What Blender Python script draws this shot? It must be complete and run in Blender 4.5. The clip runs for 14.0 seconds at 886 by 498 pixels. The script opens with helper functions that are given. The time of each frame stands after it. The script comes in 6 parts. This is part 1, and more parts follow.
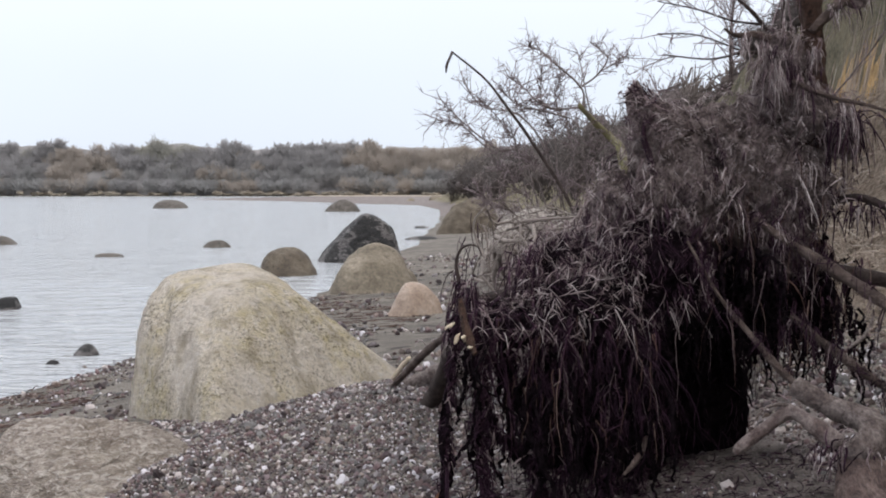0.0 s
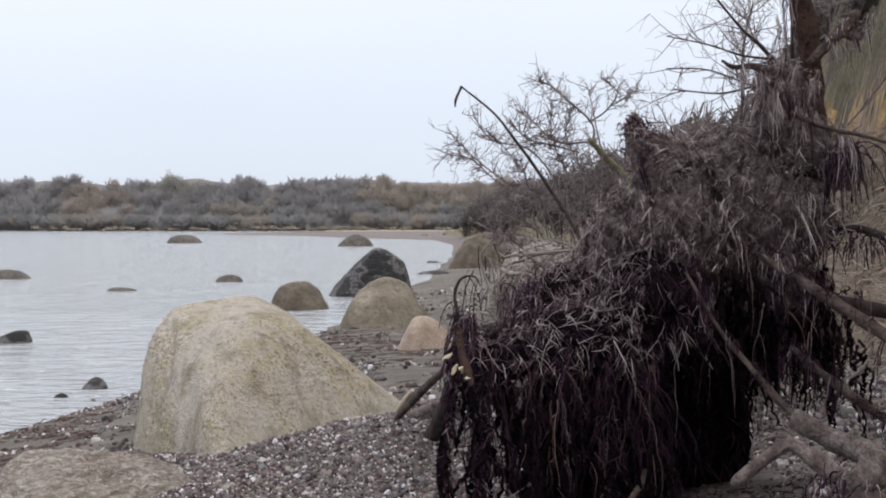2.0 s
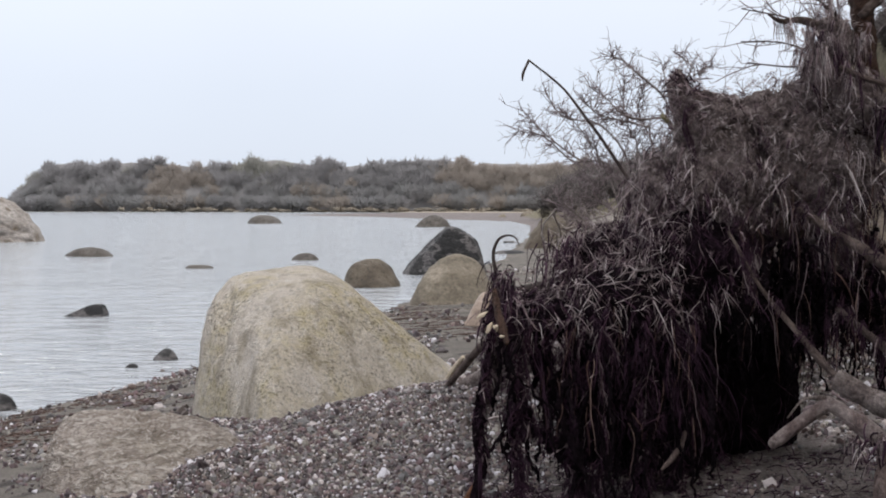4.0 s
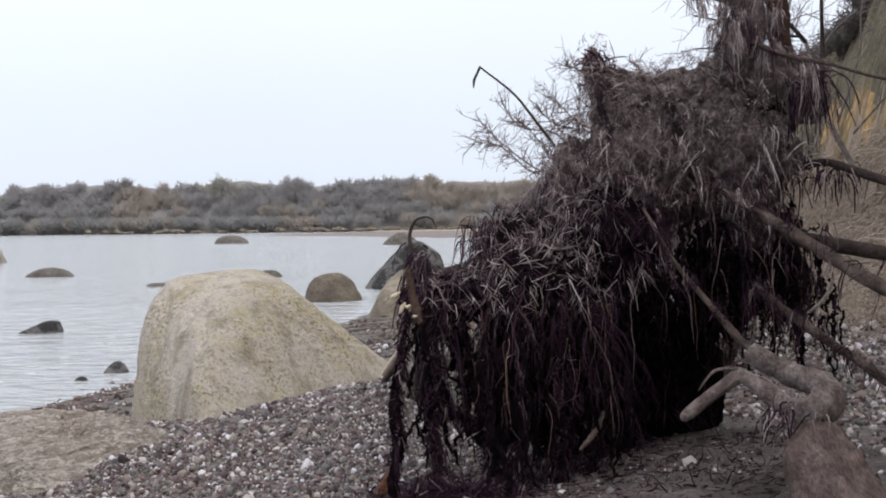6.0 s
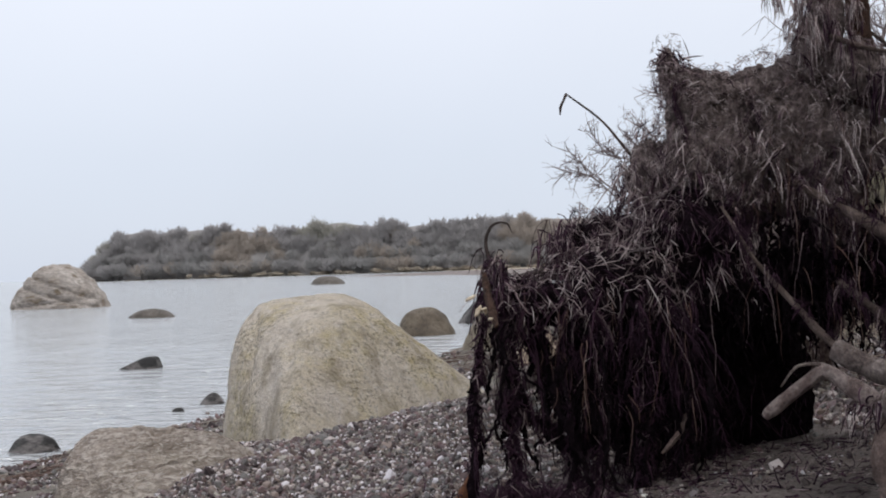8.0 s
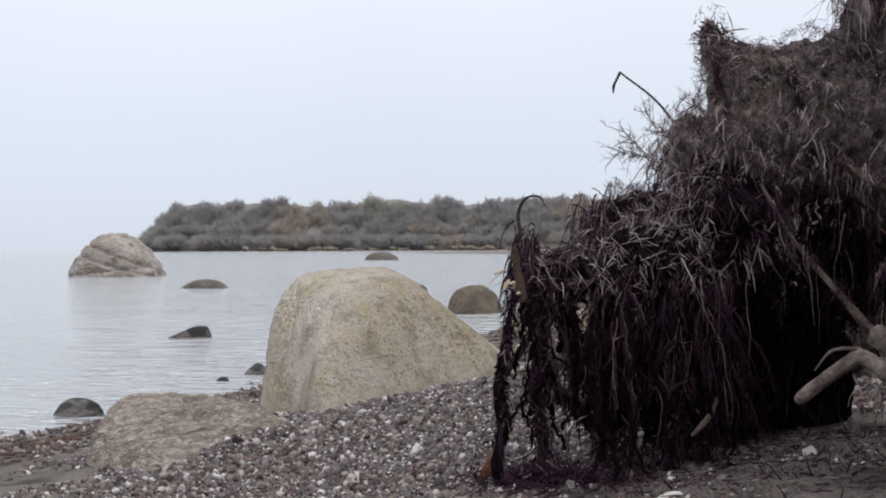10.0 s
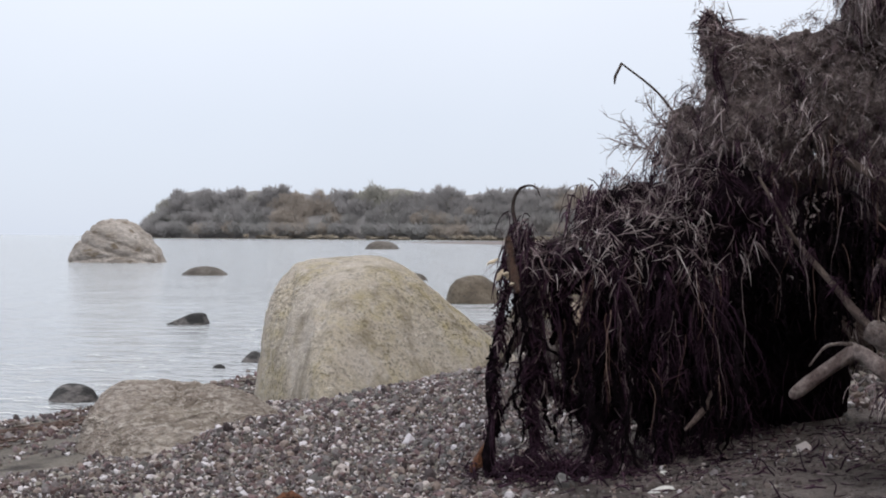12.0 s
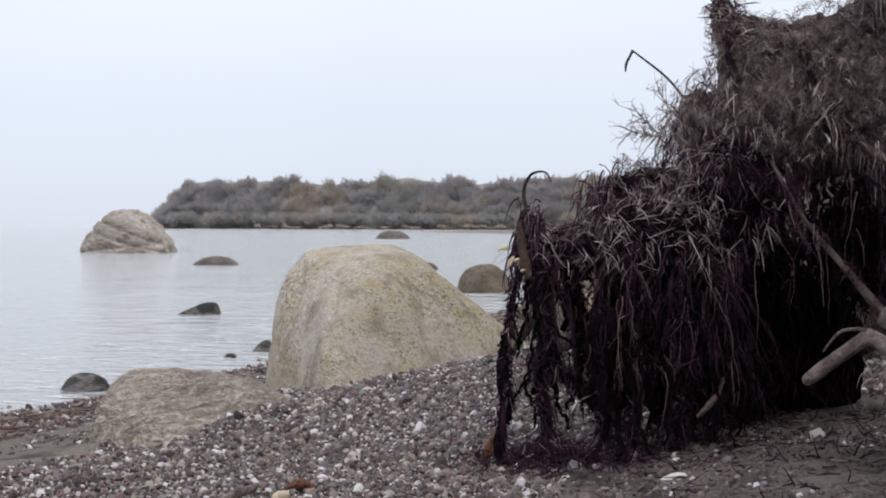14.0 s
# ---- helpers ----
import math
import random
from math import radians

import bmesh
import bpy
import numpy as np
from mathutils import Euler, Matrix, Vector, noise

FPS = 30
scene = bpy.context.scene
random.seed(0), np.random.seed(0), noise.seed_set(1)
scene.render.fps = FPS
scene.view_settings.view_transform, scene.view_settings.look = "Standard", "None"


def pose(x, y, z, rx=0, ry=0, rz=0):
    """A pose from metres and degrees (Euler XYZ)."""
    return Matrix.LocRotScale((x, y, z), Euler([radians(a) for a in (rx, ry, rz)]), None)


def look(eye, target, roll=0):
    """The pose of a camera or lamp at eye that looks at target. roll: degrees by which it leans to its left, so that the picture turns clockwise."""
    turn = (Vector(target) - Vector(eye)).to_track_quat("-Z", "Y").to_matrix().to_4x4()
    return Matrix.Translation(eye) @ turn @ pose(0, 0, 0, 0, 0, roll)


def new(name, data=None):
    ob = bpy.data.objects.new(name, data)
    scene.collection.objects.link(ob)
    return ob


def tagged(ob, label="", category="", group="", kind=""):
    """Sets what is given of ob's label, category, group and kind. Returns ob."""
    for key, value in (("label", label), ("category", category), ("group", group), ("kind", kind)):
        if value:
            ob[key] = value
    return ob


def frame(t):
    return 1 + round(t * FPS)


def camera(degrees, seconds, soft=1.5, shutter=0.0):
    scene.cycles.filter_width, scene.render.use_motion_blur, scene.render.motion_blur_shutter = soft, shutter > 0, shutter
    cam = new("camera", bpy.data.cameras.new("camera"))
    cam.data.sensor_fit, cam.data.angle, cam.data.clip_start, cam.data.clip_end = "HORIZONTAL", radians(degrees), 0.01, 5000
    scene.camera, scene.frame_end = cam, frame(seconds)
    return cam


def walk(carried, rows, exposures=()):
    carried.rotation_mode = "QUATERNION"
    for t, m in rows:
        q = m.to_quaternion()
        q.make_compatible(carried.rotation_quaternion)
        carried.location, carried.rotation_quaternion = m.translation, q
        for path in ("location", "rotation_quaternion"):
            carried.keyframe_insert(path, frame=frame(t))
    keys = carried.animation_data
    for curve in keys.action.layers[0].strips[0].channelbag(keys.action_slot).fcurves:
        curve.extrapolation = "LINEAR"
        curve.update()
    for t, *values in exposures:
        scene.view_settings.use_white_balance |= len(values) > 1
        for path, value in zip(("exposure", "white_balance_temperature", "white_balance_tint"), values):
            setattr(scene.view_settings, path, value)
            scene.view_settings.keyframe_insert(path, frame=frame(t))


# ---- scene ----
cam = camera(41.1, 14.0, 1.9)
PATH = [
    (0, (0.132, 0.005, 1.664), (0.095, 2.002, 1.568), -0.0),
    (0.5, (0.149, 0.015, 1.656), (0.107, 2.012, 1.571), -0.1),
    (1, (0.165, 0.027, 1.651), (0.117, 2.025, 1.587), 0.1),
    (1.5, (0.181, 0.005, 1.649), (0.127, 2.003, 1.601), 0.1),
    (2, (0.2, 0.001, 1.647), (0.14, 2.0, 1.61), 0.0),
    (2.5, (0.226, 0.013, 1.634), (0.121, 2.01, 1.593), 0.1),
    (4.8, (0.501, 0.085, 1.481), (0.301, 2.074, 1.406), 0.0),
    (5, (0.532, 0.094, 1.465), (0.352, 2.084, 1.393), -0.1),
    (5.5, (0.586, 0.106, 1.418), (0.452, 2.101, 1.365), -0.1),
    (6, (0.616, 0.134, 1.377), (0.474, 2.129, 1.34), -0.7),
    (6.5, (0.639, 0.146, 1.336), (0.477, 2.139, 1.322), -0.9),
    (7, (0.657, 0.156, 1.291), (0.441, 2.145, 1.307), -1.5),
    (7.5, (0.679, 0.146, 1.262), (0.427, 2.13, 1.293), -1.3),
    (8, (0.695, 0.147, 1.227), (0.395, 2.124, 1.259), -1.8),
    (8.5, (0.726, 0.145, 1.21), (0.398, 2.118, 1.232), -1.4),
    (9, (0.738, 0.16, 1.193), (0.364, 2.125, 1.203), -1.4),
    (9.2, (0.748, 0.191, 1.195), (0.366, 2.154, 1.195), -1.1),
    (11.5, (0.809, 0.289, 1.2), (0.419, 2.25, 1.195), 0.3),
    (12, (0.804, 0.311, 1.196), (0.411, 2.272, 1.176), 0.4),
    (12.5, (0.8, 0.312, 1.196), (0.4, 2.272, 1.169), 0.2),
    (13, (0.801, 0.318, 1.193), (0.395, 2.276, 1.168), 0.2),
    (13.5, (0.801, 0.328, 1.189), (0.391, 2.285, 1.159), 0.2),
    (14, (0.801, 0.334, 1.184), (0.39, 2.291, 1.146), 0.2),
]
walk(cam, [(t, look(eye, target, roll)) for t, eye, target, roll in PATH],
     [(0, 0.27), (1.5, 0.18), (2.5, 0.1), (4.7, 0.14), (5.5, 0.23), (6.4, 0.22), (7, 0.08), (7.6, -0.02), (9, 0.0), (11.5, 0.05), (14, 0.1)])

# world: bright overcast sky, brighter overhead, with one wide and weak sun behind the cloud
world = bpy.data.worlds.new("overcast")
scene.world = world
world.use_nodes = True
SUN_EL, SUN_ROT = radians(50), radians(130)


def build_world():
    nt = world.node_tree
    nt.nodes.clear()
    out = nt.nodes.new("ShaderNodeOutputWorld")
    bg = nt.nodes.new("ShaderNodeBackground")
    sky = nt.nodes.new("ShaderNodeTexSky")
    sky.sky_type, sky.sun_disc, sky.sun_elevation, sky.sun_rotation = "NISHITA", False, SUN_EL, SUN_ROT
    dim = nt.nodes.new("ShaderNodeMix")
    dim.data_type, dim.blend_type = "RGBA", "MULTIPLY"
    dim.inputs["Factor"].default_value = 1.0
    dim.inputs["B"].default_value = (0.1, 0.1, 0.1, 1)
    geo = nt.nodes.new("ShaderNodeTexCoord")
    sep = nt.nodes.new("ShaderNodeSeparateXYZ")
    ramp = nt.nodes.new("ShaderNodeValToRGB")
    el = ramp.color_ramp.elements
    el[0].position, el[0].color = 0.0, (0.69, 0.75, 0.87, 1)
    el[1].position, el[1].color = 0.9, (1.75, 1.75, 1.8, 1)
    e = el.new(0.10)
    e.color = (0.76, 0.82, 0.935, 1)
    e = el.new(0.24)
    e.color = (0.91, 0.955, 1.06, 1)
    clouds = nt.nodes.new("ShaderNodeTexNoise")
    clouds.inputs["Scale"].default_value, clouds.inputs["Detail"].default_value = 2.2, 4
    band = nt.nodes.new("ShaderNodeMapRange")
    band.inputs["To Min"].default_value, band.inputs["To Max"].default_value = 0.93, 1.07
    shade = nt.nodes.new("ShaderNodeMix")
    shade.data_type, shade.blend_type = "RGBA", "MULTIPLY"
    shade.inputs["Factor"].default_value = 1.0
    mix = nt.nodes.new("ShaderNodeMix")
    mix.data_type = "RGBA"
    mix.inputs["Factor"].default_value = 0.93
    ln = nt.links.new
    ln(sky.outputs["Color"], dim.inputs["A"])
    ln(geo.outputs["Generated"], sep.inputs[0])
    ln(sep.outputs["Z"], ramp.inputs["Fac"])
    ln(geo.outputs["Generated"], clouds.inputs["Vector"])
    ln(clouds.outputs["Fac"], band.inputs["Value"])
    ln(ramp.outputs["Color"], shade.inputs["A"])
    ln(band.outputs["Result"], shade.inputs["B"])
    ln(dim.outputs["Result"], mix.inputs["A"])
    ln(shade.outputs["Result"], mix.inputs["B"])
    ln(mix.outputs["Result"], bg.inputs["Color"])
    bg.inputs["Strength"].default_value = 1.0
    ln(bg.outputs["Background"], out.inputs["Surface"])


build_world()
sun_data = bpy.data.lights.new("sun", "SUN")
sun_data.energy, sun_data.angle, sun_data.color = 0.8, radians(25), (1.0, 0.96, 0.9)
sun = new("sun", sun_data)
sun.rotation_euler = (radians(90) - SUN_EL, 0, radians(50))


# ---- materials ----
def material(name, colors, scale=4.0, detail=6.0, rough=0.8, bump=0.3, bump_scale=None, island="", stretch=(1, 1, 1),
             spots=None, spot_scale=30.0, spot_range=(0.6, 0.68), fine=0.25, spec=0.3, dist=0.02, constant=False, swirl=0.0):
    """Layered noise: a colour ramp over broad noise, spots of a second colour, fine grain in value and a bump.
    island: 'island' or 'object' takes the ramp's place from a random number a piece."""
    m = bpy.data.materials.new(name)
    m.use_nodes = True
    nt = m.node_tree
    ln = nt.links.new
    bsdf = nt.nodes["Principled BSDF"]
    bsdf.inputs["Roughness"].default_value = rough
    bsdf.inputs["Specular IOR Level"].default_value = spec
    tc = nt.nodes.new("ShaderNodeTexCoord")
    mp = nt.nodes.new("ShaderNodeMapping")
    mp.inputs["Scale"].default_value = stretch
    if island == "object":
        ln(tc.outputs["Object"], mp.inputs["Vector"])
    else:
        geo = nt.nodes.new("ShaderNodeNewGeometry")
        ln(geo.outputs["Position"], mp.inputs["Vector"])
    n1 = nt.nodes.new("ShaderNodeTexNoise")
    n1.inputs["Scale"].default_value, n1.inputs["Detail"].default_value, n1.inputs["Roughness"].default_value = scale, detail, 0.6
    ln(mp.outputs["Vector"], n1.inputs["Vector"])
    ramp = nt.nodes.new("ShaderNodeValToRGB")
    el = ramp.color_ramp.elements
    lo, hi = (0.0, 1.0) if island else (0.3, 0.7)
    for i, c in enumerate(colors):
        pos = lo + (hi - lo) * i / (len(colors) if constant else max(1, len(colors) - 1))
        e = el[i] if i < 2 else el.new(pos)
        e.position, e.color = pos, (*c, 1)
    if constant:
        ramp.color_ramp.interpolation = "CONSTANT"
    if island == "island":
        ln(geo.outputs["Random Per Island"], ramp.inputs["Fac"])
    elif island == "object":
        oi = nt.nodes.new("ShaderNodeObjectInfo")
        ln(oi.outputs["Random"], ramp.inputs["Fac"])
    else:
        ln(n1.outputs["Fac"], ramp.inputs["Fac"])
    col = ramp.outputs["Color"]
    n2 = nt.nodes.new("ShaderNodeTexNoise")
    n2.inputs["Scale"].default_value, n2.inputs["Detail"].default_value = spot_scale, 5
    ln(mp.outputs["Vector"], n2.inputs["Vector"])
    if spots:
        mr = nt.nodes.new("ShaderNodeMapRange")
        mr.inputs["From Min"].default_value, mr.inputs["From Max"].default_value = spot_range
        ln(n2.outputs["Fac"], mr.inputs["Value"])
        mx = nt.nodes.new("ShaderNodeMix")
        mx.data_type = "RGBA"
        ln(mr.outputs["Result"], mx.inputs["Factor"])
        ln(col, mx.inputs["A"])
        mx.inputs["B"].default_value = (*spots, 1)
        col = mx.outputs["Result"]
    n3 = nt.nodes.new("ShaderNodeTexNoise")
    n3.inputs["Scale"].default_value, n3.inputs["Detail"].default_value = bump_scale or scale * 9, 8
    n3.inputs["Roughness"].default_value = 0.7
    n3.inputs["Distortion"].default_value = swirl
    ln(mp.outputs["Vector"], n3.inputs["Vector"])
    if fine:
        v = nt.nodes.new("ShaderNodeMapRange")
        v.inputs["From Min"].default_value, v.inputs["From Max"].default_value = 0.3, 0.7
        v.inputs["To Min"].default_value, v.inputs["To Max"].default_value = 1 - fine, 1 + fine
        ln(n3.outputs["Fac"], v.inputs["Value"])
        mu = nt.nodes.new("ShaderNodeMix")
        mu.data_type, mu.blend_type = "RGBA", "MULTIPLY"
        mu.inputs["Factor"].default_value = 1
        ln(col, mu.inputs["A"])
        ln(v.outputs["Result"], mu.inputs["B"])
        col = mu.outputs["Result"]
    ln(col, bsdf.inputs["Base Color"])
    if bump:
        b = nt.nodes.new("ShaderNodeBump")
        b.inputs["Strength"].default_value, b.inputs["Distance"].default_value = bump, dist
        ln(n3.outputs["Fac"], b.inputs["Height"])
        ln(b.outputs["Normal"], bsdf.inputs["Normal"])
    return m


def granite(name, base, speck, lichen, pale, speck_scale=26.0, bands=None, relief=0.05, lichen_scale=1.7, patch=(0.42, 0.60)):
    """Weathered granite: broad tones, crisp dark mineral specks that gather in patches, lichen films and washed pale streaks."""
    m = bpy.data.materials.new(name)
    m.use_nodes = True
    nt = m.node_tree
    ln = nt.links.new
    bsdf = nt.nodes["Principled BSDF"]
    bsdf.inputs["Roughness"].default_value = 0.85
    bsdf.inputs["Specular IOR Level"].default_value = 0.25
    tc = nt.nodes.new("ShaderNodeTexCoord")

    def noise_of(scale, detail=5, stretch=(1, 1, 1), turn=(0, 0, 0), swirl=0.0, rough=0.6):
        mp = nt.nodes.new("ShaderNodeMapping")
        mp.inputs["Scale"].default_value, mp.inputs["Rotation"].default_value = stretch, turn
        ln(tc.outputs["Object"], mp.inputs["Vector"])
        n = nt.nodes.new("ShaderNodeTexNoise")
        n.inputs["Scale"].default_value, n.inputs["Detail"].default_value = scale, detail
        n.inputs["Roughness"].default_value, n.inputs["Distortion"].default_value = rough, swirl
        ln(mp.outputs["Vector"], n.inputs["Vector"])
        return n.outputs["Fac"]

    def span(value, lo, hi, a=0.0, b=1.0):
        r = nt.nodes.new("ShaderNodeMapRange")
        for key, v in zip(("From Min", "From Max", "To Min", "To Max"), (lo, hi, a, b)):
            r.inputs[key].default_value = v
        ln(value, r.inputs["Value"])
        return r.outputs["Result"]

    def times(a, b, op="MULTIPLY"):
        t = nt.nodes.new("ShaderNodeMath")
        t.operation = op
        ln(a, t.inputs[0])
        if isinstance(b, float):
            t.inputs[1].default_value = b
        else:
            ln(b, t.inputs[1])
        return t.outputs[0]

    def blend(a, color, factor):
        x = nt.nodes.new("ShaderNodeMix")
        x.data_type = "RGBA"
        ln(factor, x.inputs["Factor"])
        ln(a, x.inputs["A"])
        x.inputs["B"].default_value = (*color, 1)
        return x.outputs["Result"]

    ramp = nt.nodes.new("ShaderNodeValToRGB")
    el = ramp.color_ramp.elements
    for i, c in enumerate(base):
        e = el[i] if i < 2 else el.new(0.5)
        e.position, e.color = 0.3 + 0.4 * i / (len(base) - 1), (*c, 1)
    ln(noise_of(2.1, 8), ramp.inputs["Fac"])
    col = ramp.outputs["Color"]
    grain = noise_of(speck_scale * 2.2, 5)
    col = blend(col, pale, times(span(noise_of(speck_scale * 0.7, 4), 0.52, 0.66), 0.6))
    col = blend(col, lichen, times(times(span(noise_of(lichen_scale, 4, (1, 1, 0.6)), 0.42, 0.60), span(noise_of(11, 6), 0.36, 0.62)), 0.62))
    where = span(noise_of(1.9, 4), patch[0], patch[1], 0.25, 1.0)
    col = blend(col, speck, times(times(span(noise_of(speck_scale, 3, rough=0.5), 0.54, 0.62), where), 0.62))
    col = blend(col, speck, times(times(span(grain, 0.56, 0.62), where), 0.6))
    wash = noise_of(5.5, 4, (1, 1, 0.16))
    col = blend(col, tuple(c * f for c, f in zip(base[0], (0.56, 0.53, 0.47))), times(span(wash, 0.50, 0.66), 0.65))
    height = times(times(noise_of(speck_scale * 0.8, 8, rough=0.7), 1.0), times(grain, 0.5), "ADD")
    if bands:
        lines = noise_of(bands, 6, (0.8, 0.6, 2.6), (0.3, 0.35, 0.2), 0.9)
        col = blend(col, tuple(c * 0.50 for c in base[0]), times(span(lines, 0.46, 0.38), 0.62))
        col = blend(col, pale, times(span(lines, 0.53, 0.61), 0.85))
        height = times(height, times(lines, 2.0), "ADD")
    ln(col, bsdf.inputs["Base Color"])
    b = nt.nodes.new("ShaderNodeBump")
    b.inputs["Strength"].default_value, b.inputs["Distance"].default_value = 1.0, relief
    ln(height, b.inputs["Height"])
    ln(b.outputs["Normal"], bsdf.inputs["Normal"])
    return m


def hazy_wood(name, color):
    """Bare twigs of a far wood, half letting the light through; distance haze is put into the pale colour."""
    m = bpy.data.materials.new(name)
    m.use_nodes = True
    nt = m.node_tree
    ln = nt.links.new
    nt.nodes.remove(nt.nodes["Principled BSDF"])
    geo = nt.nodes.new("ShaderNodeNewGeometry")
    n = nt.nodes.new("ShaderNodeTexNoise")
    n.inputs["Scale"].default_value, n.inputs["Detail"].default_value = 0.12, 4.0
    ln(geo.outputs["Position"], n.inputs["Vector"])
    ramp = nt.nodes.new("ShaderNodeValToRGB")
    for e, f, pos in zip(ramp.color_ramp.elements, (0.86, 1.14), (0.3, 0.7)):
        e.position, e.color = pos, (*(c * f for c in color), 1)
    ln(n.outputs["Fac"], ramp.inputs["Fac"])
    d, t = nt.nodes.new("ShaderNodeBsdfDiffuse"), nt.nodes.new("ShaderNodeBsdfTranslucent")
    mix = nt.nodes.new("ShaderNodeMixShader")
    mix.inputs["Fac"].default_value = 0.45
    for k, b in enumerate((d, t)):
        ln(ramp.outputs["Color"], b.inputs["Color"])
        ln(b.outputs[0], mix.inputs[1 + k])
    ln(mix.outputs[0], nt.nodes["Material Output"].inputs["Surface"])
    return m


def water_material():
    m = bpy.data.materials.new("sea_water")
    m.use_nodes = True
    nt = m.node_tree
    ln = nt.links.new
    bsdf = nt.nodes["Principled BSDF"]
    bsdf.inputs["Base Color"].default_value = (0.345, 0.36, 0.377, 1)
    bsdf.inputs["Roughness"].default_value = 0.12
    bsdf.inputs["IOR"].default_value = 1.33
    bsdf.inputs["Specular IOR Level"].default_value = 0.5
    geo = nt.nodes.new("ShaderNodeNewGeometry")
    h = None
    for scale, stretch, amp in ((1.6, (0.7, 1.0, 1), 1.5), (7.0, (0.45, 1.0, 1), 0.5), (3.3, (0.4, 1.0, 1), 0.5), (0.25, (0.6, 1, 1), 2.0)):
        mp = nt.nodes.new("ShaderNodeMapping")
        mp.inputs["Scale"].default_value = stretch
        mp.inputs["Rotation"].default_value = (0, 0, radians(12))
        ln(geo.outputs["Position"], mp.inputs["Vector"])
        n = nt.nodes.new("ShaderNodeTexNoise")
        n.inputs["Scale"].default_value, n.inputs["Detail"].default_value = scale, 3
        ln(mp.outputs["Vector"], n.inputs["Vector"])
        mul = nt.nodes.new("ShaderNodeMath")
        mul.operation = "MULTIPLY"
        mul.inputs[1].default_value = amp
        ln(n.outputs["Fac"], mul.inputs[0])
        if h is None:
            h = mul
        else:
            add = nt.nodes.new("ShaderNodeMath")
            ln(h.outputs[0], add.inputs[0])
            ln(mul.outputs[0], add.inputs[1])
            h = add
    b = nt.nodes.new("ShaderNodeBump")
    b.inputs["Strength"].default_value, b.inputs["Distance"].default_value = 1.0, 0.22
    ln(h.outputs[0], b.inputs["Height"])
    ln(b.outputs["Normal"], bsdf.inputs["Normal"])
    return m


